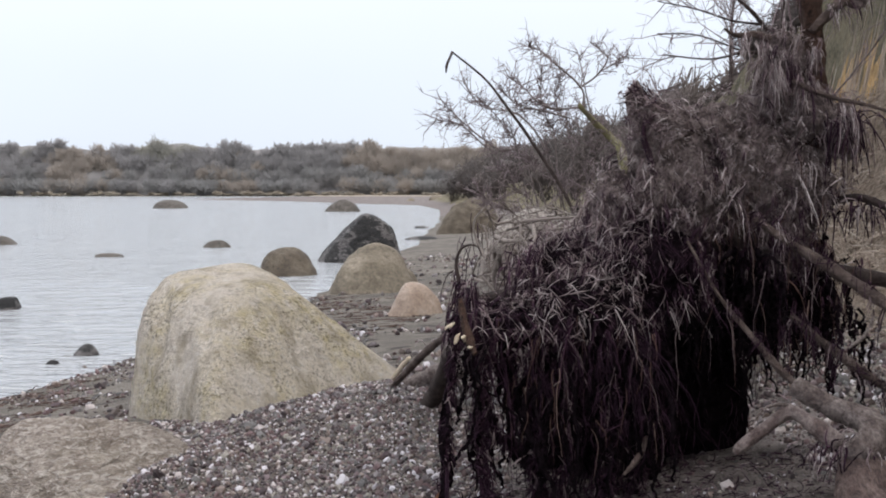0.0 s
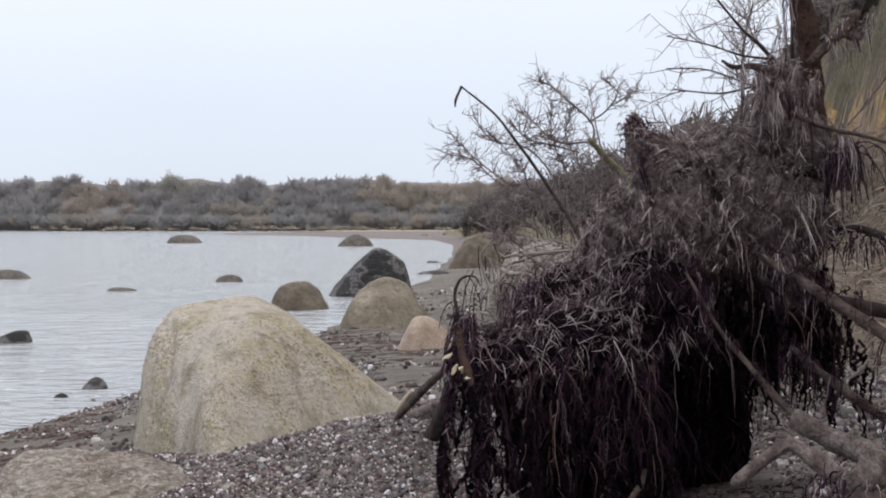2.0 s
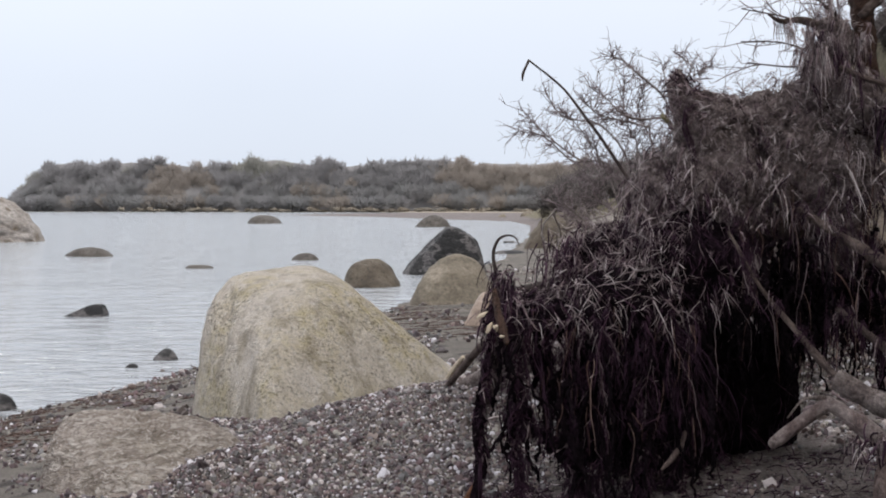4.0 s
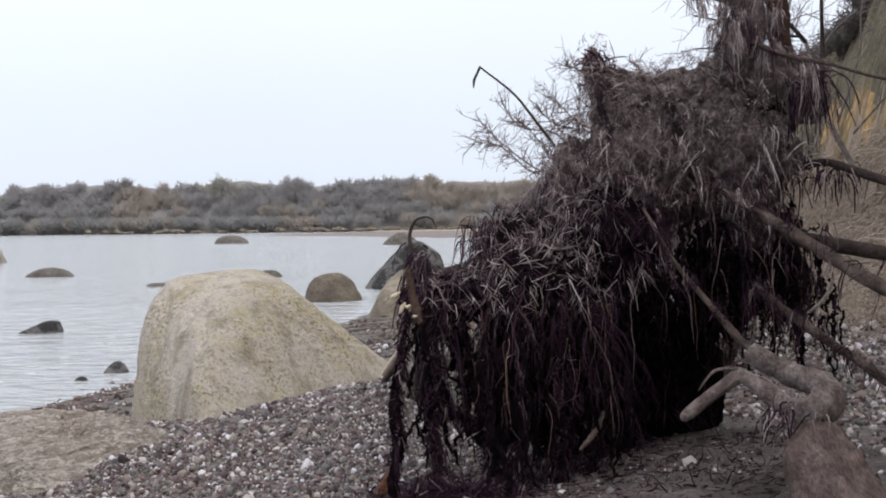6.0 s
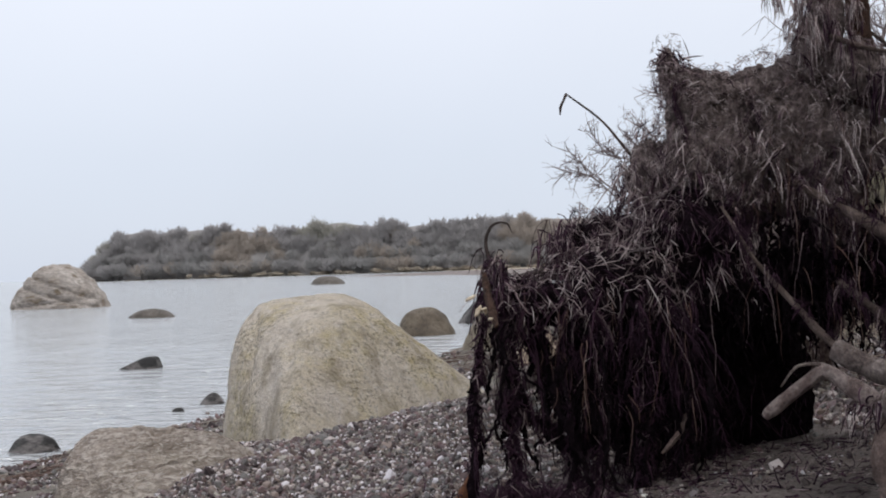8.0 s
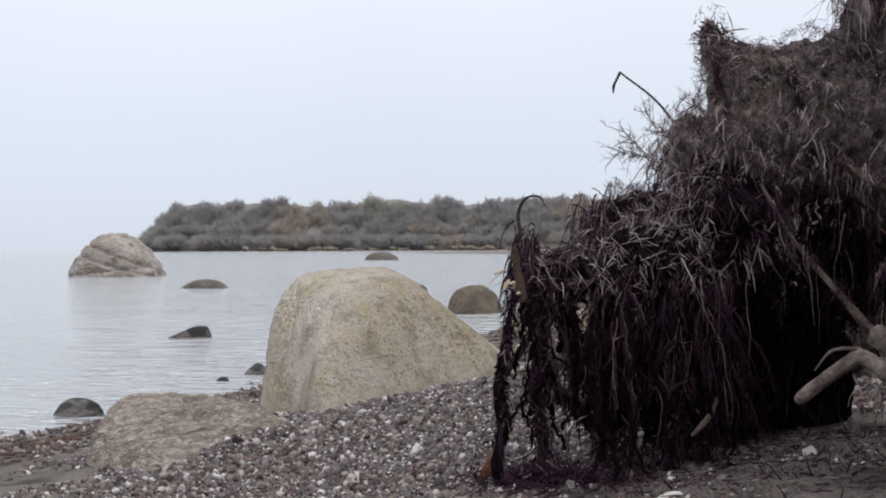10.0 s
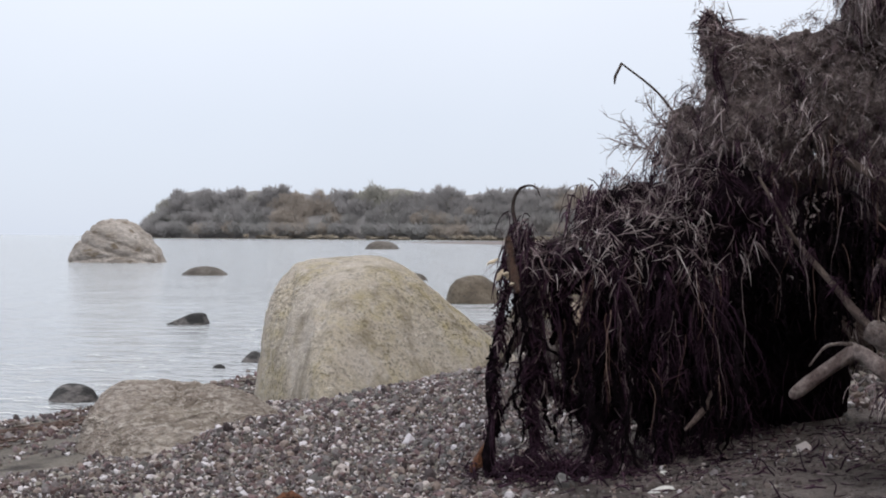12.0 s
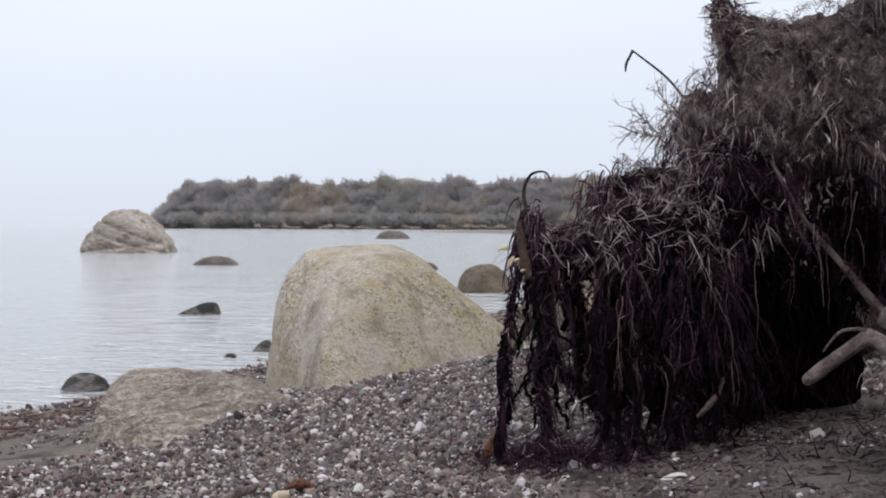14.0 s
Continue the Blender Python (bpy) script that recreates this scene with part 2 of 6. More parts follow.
PEBBLES = [(0.135, 0.117, 0.120), (0.064, 0.050, 0.053), (0.186, 0.166, 0.168), (0.097, 0.066, 0.064), (0.275, 0.253, 0.225), (0.148, 0.099, 0.101), (0.093, 0.088, 0.086),
           (0.545, 0.518, 0.544), (0.131, 0.106, 0.097), (0.209, 0.166, 0.148), (0.049, 0.037, 0.039), (0.157, 0.150, 0.148), (0.078, 0.056, 0.061), (0.171, 0.131, 0.136), (0.451, 0.402, 0.390)]
M = {
    "water": water_material(),
    "sand": material("gravelly_sand", [(0.0840, 0.0739, 0.0655), (0.1470, 0.1302, 0.1134), (0.2100, 0.1890, 0.1638)], 1.1, 8, 0.95, 0.9, 75, spots=(0.05, 0.042, 0.038),
                     spot_scale=2.2, spot_range=(0.54, 0.66), fine=0.7),
    "cliff": material("clay_cliff", [(0.1650, 0.1180, 0.0612), (0.3740, 0.2520, 0.1190), (0.5500, 0.3500, 0.1530), (0.2200, 0.1600, 0.0833), (0.4620, 0.3000, 0.1360)], 0.9, 10, 0.95, 1.0, 6, stretch=(1, 1, 0.6),
                      spots=(0.060, 0.060, 0.040), spot_scale=0.6, spot_range=(0.54, 0.66), fine=0.55, dist=0.25),
    "pale_granite": granite("pale_granite", [(0.64, 0.56, 0.445), (0.78, 0.70, 0.615), (0.85, 0.785, 0.725), (0.72, 0.635, 0.52)], (0.165, 0.130, 0.078), (0.60, 0.50, 0.225), (0.88, 0.83, 0.78), 36.0, None, 0.08),
    "banded_granite": granite("banded_granite", [(0.4116, 0.3357, 0.2888), (0.5208, 0.4385, 0.3800), (0.4704, 0.3911, 0.3382)], (0.20, 0.155, 0.125), (0.56, 0.49, 0.40), (0.76, 0.69, 0.63), 34.0, 21.0, 0.07),
    "dark_stone": material("dark_stone", [(0.0150, 0.0147, 0.0155), (0.0340, 0.0326, 0.0335), (0.0220, 0.0214, 0.0221), (0.0300, 0.0288, 0.0291), (0.1450, 0.1321, 0.1300), (0.0270, 0.0260, 0.0260), (0.0520, 0.0484, 0.0475), (0.0240, 0.0233, 0.0233)],
                           1.1, 7, 0.7, 0.9, 9, stretch=(1, 1, 2.0), fine=0.4, dist=0.06),
    "brown_stone": material("brown_stone", [(0.058, 0.045, 0.034), (0.100, 0.080, 0.059), (0.150, 0.124, 0.094)], 2.2, 8, 0.75, 0.5, 25, spots=(0.055, 0.047, 0.038),
                            spot_scale=9, spot_range=(0.58, 0.7), fine=0.3),
    "wet_stone": material("wet_brown_stone", [(0.040, 0.032, 0.026), (0.072, 0.060, 0.050), (0.120, 0.106, 0.092)], 2.2, 8, 0.55, 0.5, 25, spots=(0.030, 0.026, 0.022), spot_scale=5, fine=0.4),
    "orange_stone": material("orange_stone", [(0.24, 0.175, 0.135), (0.34, 0.262, 0.21), (0.42, 0.35, 0.30)], 2.2, 8, 0.8, 0.4, 25, fine=0.3),
    "grey_stone": material("grey_stone", [(0.1120, 0.0936, 0.0703), (0.1848, 0.1560, 0.1187), (0.2632, 0.2236, 0.1757)], 1.8, 8, 0.8, 0.6, 14, spots=(0.09, 0.07, 0.05),
                           spot_scale=4, spot_range=(0.58, 0.7), fine=0.35),
    "light_stone": material("light_stone", [(0.1700, 0.1382, 0.1116), (0.2805, 0.2489, 0.2233), (0.3570, 0.3239, 0.2964)], 0.9, 9, 0.8, 0.8, 5, stretch=(0.6, 1, 1.6), spots=(0.13, 0.10, 0.07),
                            spot_scale=1.6, spot_range=(0.56, 0.7), fine=0.4, dist=0.1),
    "pebble": material("pebbles", PEBBLES, 40, 3, 0.75, 0.25, 160, island="island", fine=0.2, constant=True, dist=0.004),
    "pebble_piece": material("pebble_piece", PEBBLES, 40, 3, 0.75, 0.25, 90, island="object", fine=0.2, constant=True, dist=0.004),
    # near-black partly for wet weed, partly shade of the hollow put into the colour
    "shaded_weed": material("matted_weed", [(0.0040, 0.0025, 0.0036), (0.0100, 0.0062, 0.0088), (0.0210, 0.0130, 0.0175)], 16, 8, 1.0, 1.0, 60, fine=0.6, dist=0.05, spec=0.05),
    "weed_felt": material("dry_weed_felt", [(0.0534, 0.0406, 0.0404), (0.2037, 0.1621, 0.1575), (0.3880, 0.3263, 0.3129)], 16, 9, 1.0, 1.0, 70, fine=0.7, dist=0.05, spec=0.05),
    "weed_dark": material("dark_weed", [(0.0092, 0.0040, 0.0082), (0.0347, 0.0155, 0.0283), (0.0163, 0.0072, 0.0144), (0.0734, 0.0358, 0.0576), (0.0235, 0.0105, 0.0201)], 20, 3,
                          0.8, 0.2, 80, island="island", fine=0.3, spec=0.12),
    "weed_mid": material("brown_weed", [(0.0594, 0.0396, 0.0442), (0.2028, 0.1513, 0.1594), (0.0940, 0.0653, 0.0709), (0.3265, 0.2571, 0.2653), (0.1385, 0.0989, 0.1059)], 20, 3,
                         0.85, 0.2, 80, island="island", fine=0.3, spec=0.15),
    "root_fibre": material("root_fibre", [(0.035, 0.019, 0.018), (0.125, 0.074, 0.064), (0.065, 0.037, 0.034), (0.220, 0.150, 0.130)], 20, 3, 0.8, 0.2, 80, island="island", fine=0.3, spec=0.15),
    "wrack": material("beach_wrack", [(0.0510, 0.0336, 0.0295), (0.1275, 0.0880, 0.0744), (0.0765, 0.0496, 0.0465), (0.2040, 0.1520, 0.1287)], 20, 3, 0.9, 0.2, 80, island="island", fine=0.3, spec=0.1),
    "weed_pale": material("dry_eelgrass", [(0.2000, 0.1607, 0.1607), (0.4400, 0.3773, 0.3749), (0.2700, 0.2215, 0.2204), (0.6200, 0.5488, 0.5459), (0.3400, 0.2822, 0.2822)], 20, 3,
                          0.6, 0.2, 80, island="island", fine=0.25, spec=0.2),
    "straw": material("dead_straw", [(0.2185, 0.1680, 0.1320), (0.4140, 0.3416, 0.2805), (0.2875, 0.2240, 0.1760), (0.5290, 0.4592, 0.3905)], 20, 3, 0.85, 0.2, 80, island="island", fine=0.2),
    "straw_ground": material("matted_straw_ground", [(0.1440, 0.1104, 0.0840), (0.3000, 0.2357, 0.1848), (0.4560, 0.3737, 0.3024)], 3.5, 9, 0.95, 1.0, 45, stretch=(1, 1, 1.4), spots=(0.05, 0.045, 0.032), spot_scale=2.0, spot_range=(0.54, 0.66), fine=0.6, dist=0.06),
    "scrub_ground": material("scrubby_slope", [(0.0808, 0.0748, 0.0464), (0.1573, 0.1360, 0.0880), (0.2295, 0.1921, 0.1240)], 0.9, 9, 0.95, 1.0, 8, fine=0.6, dist=0.2),
    "foam": material("foam", [(0.7, 0.72, 0.74), (0.82, 0.83, 0.84)], 12, 5, 0.9, 0.4, 60, fine=0.1),
    "bark": material("dark_bark", [(0.022, 0.015, 0.015), (0.05, 0.036, 0.033), (0.085, 0.066, 0.06)], 9, 8, 0.9, 1.0, 40, stretch=(1, 1, 0.4), fine=0.4, dist=0.03),
    "wood": material("bare_driftwood", [(0.088, 0.063, 0.058), (0.18, 0.142, 0.132), (0.29, 0.243, 0.228), (0.125, 0.094, 0.087)], 11, 10, 0.85, 1.0, 60, stretch=(1.5, 0.6, 1.2), fine=0.6, dist=0.04),
    "elbow_wood": material("peeled_reddish_wood", [(0.085, 0.055, 0.052), (0.17, 0.125, 0.118), (0.27, 0.22, 0.208), (0.12, 0.083, 0.078)], 11, 10, 0.6, 1.0, 60, stretch=(1.5, 0.6, 1.2), fine=0.5, dist=0.03),
    "brown_bark": material("brown_bark", [(0.045, 0.030, 0.027), (0.095, 0.068, 0.060), (0.175, 0.135, 0.120)], 9, 8, 0.85, 1.0, 45, fine=0.45, dist=0.03),
    "redwood": material("wet_red_bark", [(0.088, 0.057, 0.052), (0.172, 0.120, 0.108), (0.270, 0.202, 0.182)], 16, 10, 0.8, 1.0, 60, stretch=(1.6, 0.35, 0.8), fine=0.65, dist=0.06),
    "mud": material("dark_wet_mud", [(0.070, 0.059, 0.056), (0.150, 0.126, 0.118), (0.245, 0.210, 0.197)], 3.5, 8, 0.85, 1.0, 40, fine=0.5, dist=0.04),
    "split": material("fresh_split_wood", [(0.45, 0.36, 0.26), (0.62, 0.54, 0.43)], 25, 5, 0.8, 0.5, 90, fine=0.2),
    "rust_bark": material("dark_russet_bark", [(0.018, 0.010, 0.009), (0.065, 0.034, 0.024), (0.032, 0.018, 0.014)], 30, 6, 0.85, 0.9, 60, fine=0.5),
    "rust": material("rusty_bark", [(0.035, 0.018, 0.014), (0.15, 0.062, 0.032), (0.06, 0.03, 0.02)], 30, 6, 0.85, 0.9, 60, fine=0.5),
    "twig": material("bare_twigs", [(0.1312, 0.1017, 0.1050), (0.2706, 0.2198, 0.2247), (0.1804, 0.1410, 0.1460)], 8, 3, 0.85, 0.2, 50, island="island", fine=0.2),
    "twig_bark": material("grey_twig_bark", [(0.10, 0.082, 0.078), (0.18, 0.15, 0.145), (0.25, 0.215, 0.205)], 9, 6, 0.9, 0.5, 40, fine=0.35),
    "grey_stick": material("grey_sticks", [(0.09, 0.072, 0.066), (0.27, 0.235, 0.215), (0.15, 0.122, 0.112), (0.36, 0.32, 0.295)], 8, 3, 0.85, 0.2, 50, island="island", fine=0.3),
    "olive": material("mossy_bark", [(0.14, 0.125, 0.075), (0.24, 0.225, 0.12), (0.17, 0.145, 0.11)], 5, 5, 0.9, 0.5, 30, fine=0.3),
    # far woods: distance haze put into pale, low-contrast base colours
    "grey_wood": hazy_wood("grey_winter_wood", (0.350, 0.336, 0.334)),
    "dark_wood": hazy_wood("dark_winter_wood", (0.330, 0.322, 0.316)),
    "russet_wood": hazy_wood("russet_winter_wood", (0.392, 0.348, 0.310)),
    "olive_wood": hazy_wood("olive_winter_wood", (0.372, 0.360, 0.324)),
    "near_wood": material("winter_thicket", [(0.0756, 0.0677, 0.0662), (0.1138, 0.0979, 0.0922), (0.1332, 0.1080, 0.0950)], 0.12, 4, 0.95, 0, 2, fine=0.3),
    "reed": material("shore_reeds", [(0.27, 0.235, 0.19), (0.34, 0.29, 0.23), (0.23, 0.215, 0.185)], 0.05, 4, 0.95, 0, 1, fine=0.3),
}


# ---- mesh helpers ----
def raw_mesh(name, verts, quads=None, tris=None, mat=None, smooth=True):
    """A mesh from numpy arrays of corners, four-sided and three-sided faces."""
    me = bpy.data.meshes.new(name)
    q = np.zeros((0, 4), np.int32) if quads is None else np.asarray(quads, np.int32)
    t = np.zeros((0, 3), np.int32) if tris is None else np.asarray(tris, np.int32)
    me.vertices.add(len(verts))
    me.vertices.foreach_set("co", np.asarray(verts, np.float32).ravel())
    me.loops.add(q.size + t.size)
    me.loops.foreach_set("vertex_index", np.concatenate([q.ravel(), t.ravel()]))
    me.polygons.add(len(q) + len(t))
    start = np.concatenate([np.arange(len(q)) * 4, q.size + np.arange(len(t)) * 3]).astype(np.int32)
    me.polygons.foreach_set("loop_start", start)
    me.polygons.foreach_set("use_smooth", np.full(len(q) + len(t), smooth))
    me.update(calc_edges=True)
    me.validate()
    if mat:
        me.materials.append(mat)
    return me


def obj(name, mesh, parent=None, label="", category="", group="", kind=""):
    ob = new(name, mesh)
    if parent:
        ob.parent = parent
    return tagged(ob, label, category, group, kind)


class Soup:
    """Collects many small pieces for one mesh."""

    def __init__(self):
        self.v, self.q, self.t, self.n = [], [], [], 0

    def add(self, v, q=None, t=None):
        v = np.asarray(v, float).reshape(-1, 3)
        if q is not None and len(q):
            self.q.append(np.asarray(q) + self.n)
        if t is not None and len(t):
            self.t.append(np.asarray(t) + self.n)
        self.v.append(v)
        self.n += len(v)

    def mesh(self, name, mat, smooth=True):
        return raw_mesh(name, np.concatenate(self.v), np.concatenate(self.q) if self.q else None, np.concatenate(self.t) if self.t else None, mat, smooth)


def unit(a):
    return a / np.maximum(np.linalg.norm(a, axis=-1, keepdims=True), 1e-9)


def strand_faces(pts, rad, sides=3, flat=1.0, rng=None):
    """Tubes round many lines at once: pts (n, k, 3), rad (n, k). flat below 1 makes them ribbons with thickness."""
    n, k, _ = pts.shape
    tan = np.empty_like(pts)
    tan[:, 1:-1] = pts[:, 2:] - pts[:, :-2]
    tan[:, 0], tan[:, -1] = pts[:, 1] - pts[:, 0], pts[:, -1] - pts[:, -2]
    tan = unit(tan)
    ref = unit((rng or np.random.default_rng(1)).normal(size=(n, 1, 3)))
    a = unit(np.cross(tan, ref))
    b = np.cross(tan, a)
    ang = np.arange(sides) * 2 * np.pi / sides
    off = a[:, :, None] * np.cos(ang)[None, None, :, None] + flat * b[:, :, None] * np.sin(ang)[None, None, :, None]
    v = pts[:, :, None] + off * rad[:, :, None, None]
    idx = np.arange(n * k * sides).reshape(n, k, sides)
    nxt = np.roll(idx, -1, axis=2)
    q = np.stack([idx[:, :-1], nxt[:, :-1], nxt[:, 1:], idx[:, 1:]], -1).reshape(-1, 4)
    caps = None
    if sides == 3:
        caps = np.concatenate([idx[:, 0, ::-1], idx[:, -1]])
    return v.reshape(-1, 3), q, caps


def spline(points, k):
    """k points on a smooth line through the given ones."""
    p = np.array(points, float)
    p = np.vstack([2 * p[0] - p[1], p, 2 * p[-1] - p[-2]])
    out = []
    for s in np.linspace(0, len(points) - 1 - 1e-6, k):
        i, u = int(s), s - int(s)
        a, b, c, d = p[i:i + 4]
        out.append(0.5 * (2 * b + (c - a) * u + (2 * a - 5 * b + 4 * c - d) * u * u + (3 * b - a - 3 * c + d) * u ** 3))
    return np.array(out)


def limb_mesh(name, points, radii, mat, seed=0, sides=14, k=40, rough=0.12, knots=0.0):
    """A branch or log: a tapered round along a smooth line with an uneven, knotty skin and closed, slightly torn ends."""
    rng = np.random.default_rng(seed)
    p = spline(points, k)
    r = np.interp(np.linspace(0, 1, k), np.linspace(0, 1, len(radii)), radii)
    tan = unit(np.gradient(p, axis=0))
    ref = np.array([0.31, 0.2, 0.93]) if abs(tan[:, 2]).mean() < 0.8 else np.array([0.9, 0.3, 0.1])
    a = unit(np.cross(tan, ref))
    b = np.cross(tan, a)
    ang = np.arange(sides) * 2 * np.pi / sides
    v = []
    for i in range(k):
        for j, t in enumerate(ang):
            d = a[i] * math.cos(t) + b[i] * math.sin(t)
            s = noise.noise(Vector(p[i] * 9 + d * 1.4 + seed)) * rough + noise.noise(Vector(p[i] * 28 + d * 3 + seed)) * rough * 0.6
            s += knots * max(0, noise.noise(Vector(p[i] * 6 + seed * 3)))
            v.append(p[i] + d * r[i] * (1 + s))
    idx = np.arange(k * sides).reshape(k, sides)
    nxt = np.roll(idx, -1, axis=1)
    q = np.stack([idx[:-1], nxt[:-1], nxt[1:], idx[1:]], -1).reshape(-1, 4)
    t = []
    for end, ring, sign in ((0, idx[0], -1), (k - 1, idx[-1], 1)):
        v.append(p[end] + sign * tan[end] * r[end] * 0.35 + rng.normal(size=3) * r[end] * 0.1)
        c = len(v) - 1
        for j in range(sides):
            tri = (ring[j], ring[(j + 1) % sides], c)
            t.append(tri if sign > 0 else tri[::-1])
    return raw_mesh(name, np.array(v), q, np.array(t), mat)


def ico(level):
    bm = bmesh.new()
    bmesh.ops.create_icosphere(bm, subdivisions=level, radius=1)
    v = np.array([x.co[:] for x in bm.verts])
    f = np.array([[x.index for x in y.verts] for y in bm.faces])
    bm.free()
    return v, f


def hull_rock(name, size, planes, mat, power=11, level=5, rough=0.03, fine=0.01, seed=0, grooves=0.0, cuts=(), wrinkle=0.0, dents=(), cracks=()):
    """A boulder: a rounded block bounded by a few facets (direction, distance), then worn by noise, dents and cracks."""
    u, f = ico(level)
    s = np.zeros(len(u))
    for nx, ny, nz, d in planes:
        nn = np.array([nx, ny, nz]) / math.sqrt(nx * nx + ny * ny + nz * nz)
        s += np.maximum(0, u @ nn / d) ** power
    v = u * (s ** (-1 / power))[:, None] * np.array(size)
    out = []
    for p in v:
        q = Vector(p)
        n = q.normalized()
        o = noise.fractal(q * 1.7 + Vector((seed, seed * 2, 0)), 1.0, 2.0, 3) * rough
        o += noise.fractal(q * 9 + Vector((0, seed, seed)), 1.0, 2.0, 3) * fine
        if grooves:
            g = abs(noise.noise(q * 2.3 + Vector((seed * 3.1, 0, 4))))
            o -= grooves * max(0, 0.12 - g) / 0.12
        if wrinkle:
            w = q + noise.noise_vector(q * 3) * 0.12
            o += wrinkle * (0.22 - abs(noise.noise(Vector((w.x * 6 + w.z * 5, w.y * 7, w.z * 17 - w.x * 9)))) - 0.5 * abs(noise.noise(Vector((w.x * 14, w.y * 14, w.z * 34 - w.x * 16)))))
        for cx, cy, cz, d, width, deep in cuts:
            if q.y < 0:
                o -= deep * math.exp(-((q.x * cx + q.y * cy + q.z * cz - d + 0.05 * noise.noise(q * 3)) / width) ** 2)
        for (cx, cy, cz), (rx, ry, rz), deep in dents:
            o -= deep * math.exp(-((q.x - cx) / rx) ** 2 - ((q.y - cy) / ry) ** 2 - ((q.z - cz) / rz) ** 2)
        if q.y < 0:
            for way, width, deep in cracks:
                near = 9.0
                px, pz = q.x + 0.025 * noise.noise(q * 11), q.z + 0.025 * noise.noise(q * 11 + Vector((5, 1, 3)))
                for (ax, az), (bx, bz) in zip(way, way[1:]):
                    t = max(0.0, min(1.0, ((px - ax) * (bx - ax) + (pz - az) * (bz - az)) / ((bx - ax) ** 2 + (bz - az) ** 2)))
                    near = min(near, math.hypot(px - ax - t * (bx - ax), pz - az - t * (bz - az)))
                if near < width * 3:
                    o -= deep * math.exp(-(near / width) ** 2)
        o += noise.noise(q * 31 + Vector((seed, 0, 0))) * fine * 0.45
        out.append(q + n * o)
    return raw_mesh(name, np.array([x[:] for x in out]), None, f, mat)


def rough_rock(name, w, h, d, mat, seed, level=4, sink=0.3, power=4.5, lean=0.0):
    """A smaller or farther boulder of that width, height and depth, sunk a little in what it stands on."""
    rng = np.random.default_rng(seed)
    planes = [(rng.normal(0, 0.25), rng.normal(0, 0.25), 1, rng.uniform(0.9, 1.0))]
    m = 8
    for i in range(m):
        a = 2 * math.pi * (i + rng.uniform(-0.3, 0.3)) / m
        planes.append((math.cos(a), math.sin(a), rng.uniform(0.0, 0.9), rng.uniform(0.82, 1.05)))
    planes.append((lean, -0.4, 0.8, 0.85))
    planes.append((0, 0, -1, 1))
    return hull_rock(name, (w * 0.56, d * 0.56, h * 1.1), planes, mat, power, level, 0.06 * min(w, h), 0.018 * min(w, h), seed)


# ---- ground ----
def smooth(s):
    s = np.clip(s, 0, 1)
    return s * s * (3 - 2 * s)


def line(y, ys, xs):
    return np.interp(y, ys, xs)


SEA = -0.6


def shore_x(y):
    return line(y, [-60, 4, 8, 10.9, 13.6, 16.3, 20, 27, 34, 52, 95, 150, 204, 224, 292, 367, 449, 640], [-9, -7.4, -6.2, -5.4, -4.75, -4.3, -3.75, -3.1, -3.0, -2.2, -2.1, -3.4, -8.2, -19, -46, -90, -95, -80])


def bank_x(y):
    return line(y, [-60, 4, 8, 11, 13, 16, 20, 24, 30, 40, 60, 100, 160, 210, 300, 640], [7.0, 6.0, 5.4, 5.3, 5.4, 5.6, 6.1, 6.6, 7.6, 8.2, 8.2, 6.5, 1, -4, -10, -10])


def ground_z(x, y):
    """Height of sea bed, beach, bank and far shore."""
    x, y = np.asarray(x, float), np.asarray(y, float)
    d = x - shore_x(y)
    slope = line(y, [0, 60, 140, 200], [0.06, 0.05, 0.02, 0.012])
    bar = np.minimum(x - line(y, [6, 8, 10, 12], [-3.7, -3.5, -3.15, -3.0]), 9) * 0.058
    flat = SEA + np.minimum(d, 9) * slope
    z = bar + (flat - bar) * smooth((y - 8.5) / 14)
    ramp = SEA + 0.145 * d
    z = -0.03 * np.logaddexp(-z / 0.03, -ramp / 0.03)
    z = np.where(d < 0, np.maximum(SEA - 2.5, SEA - 0.02 + d * 0.07), np.maximum(z, SEA - 0.02))
    z = z + 0.075 * np.clip(x - 0.6, 0, 4) * (y < 60)
    z = z + 0.15 * np.exp(-((x + 0.1) ** 2 / 0.9 + (y - 8.0) ** 2 / 0.9))
    z = z + 0.09 * np.exp(-((x + 1.38) ** 2 / 0.10 + (y - 6.15) ** 2 / 0.25))
    z = z - 0.045 * np.exp(-((x + 2.1) ** 2 / 0.22 + (y - 5.72) ** 2 / 0.10))
    b = x - bank_x(y)
    talus = 1.9 * smooth(b / 2.0) * line(y, [0, 60, 120], [1, 1, 0.3])
    hb = line(y, [0, 20, 30, 45, 60, 100, 160, 300], [9, 8.5, 7, 5.2, 3.8, 3.2, 3, 2.5])
    run = line(y, [0, 15, 50, 100], [2.0, 2.2, 2.6, 9])
    z = z + talus + hb * smooth((b - 0.9) / run) + 0.03 * np.clip(b - 4, 0, 60)
    head = np.minimum(y - 655, (x + 330) * 1.0)
    z = np.where(head > 0, np.maximum(z, SEA + 0.02 + np.minimum(np.clip(head - 8, 0, 900) * 0.07, 13) + np.clip(head, 0, 8) * 0.03), z)
    return z


def uneven(x, y):
    return noise.fractal(Vector((x, y, 0.3)) * 0.9, 1.0, 2.0, 4) * 0.025


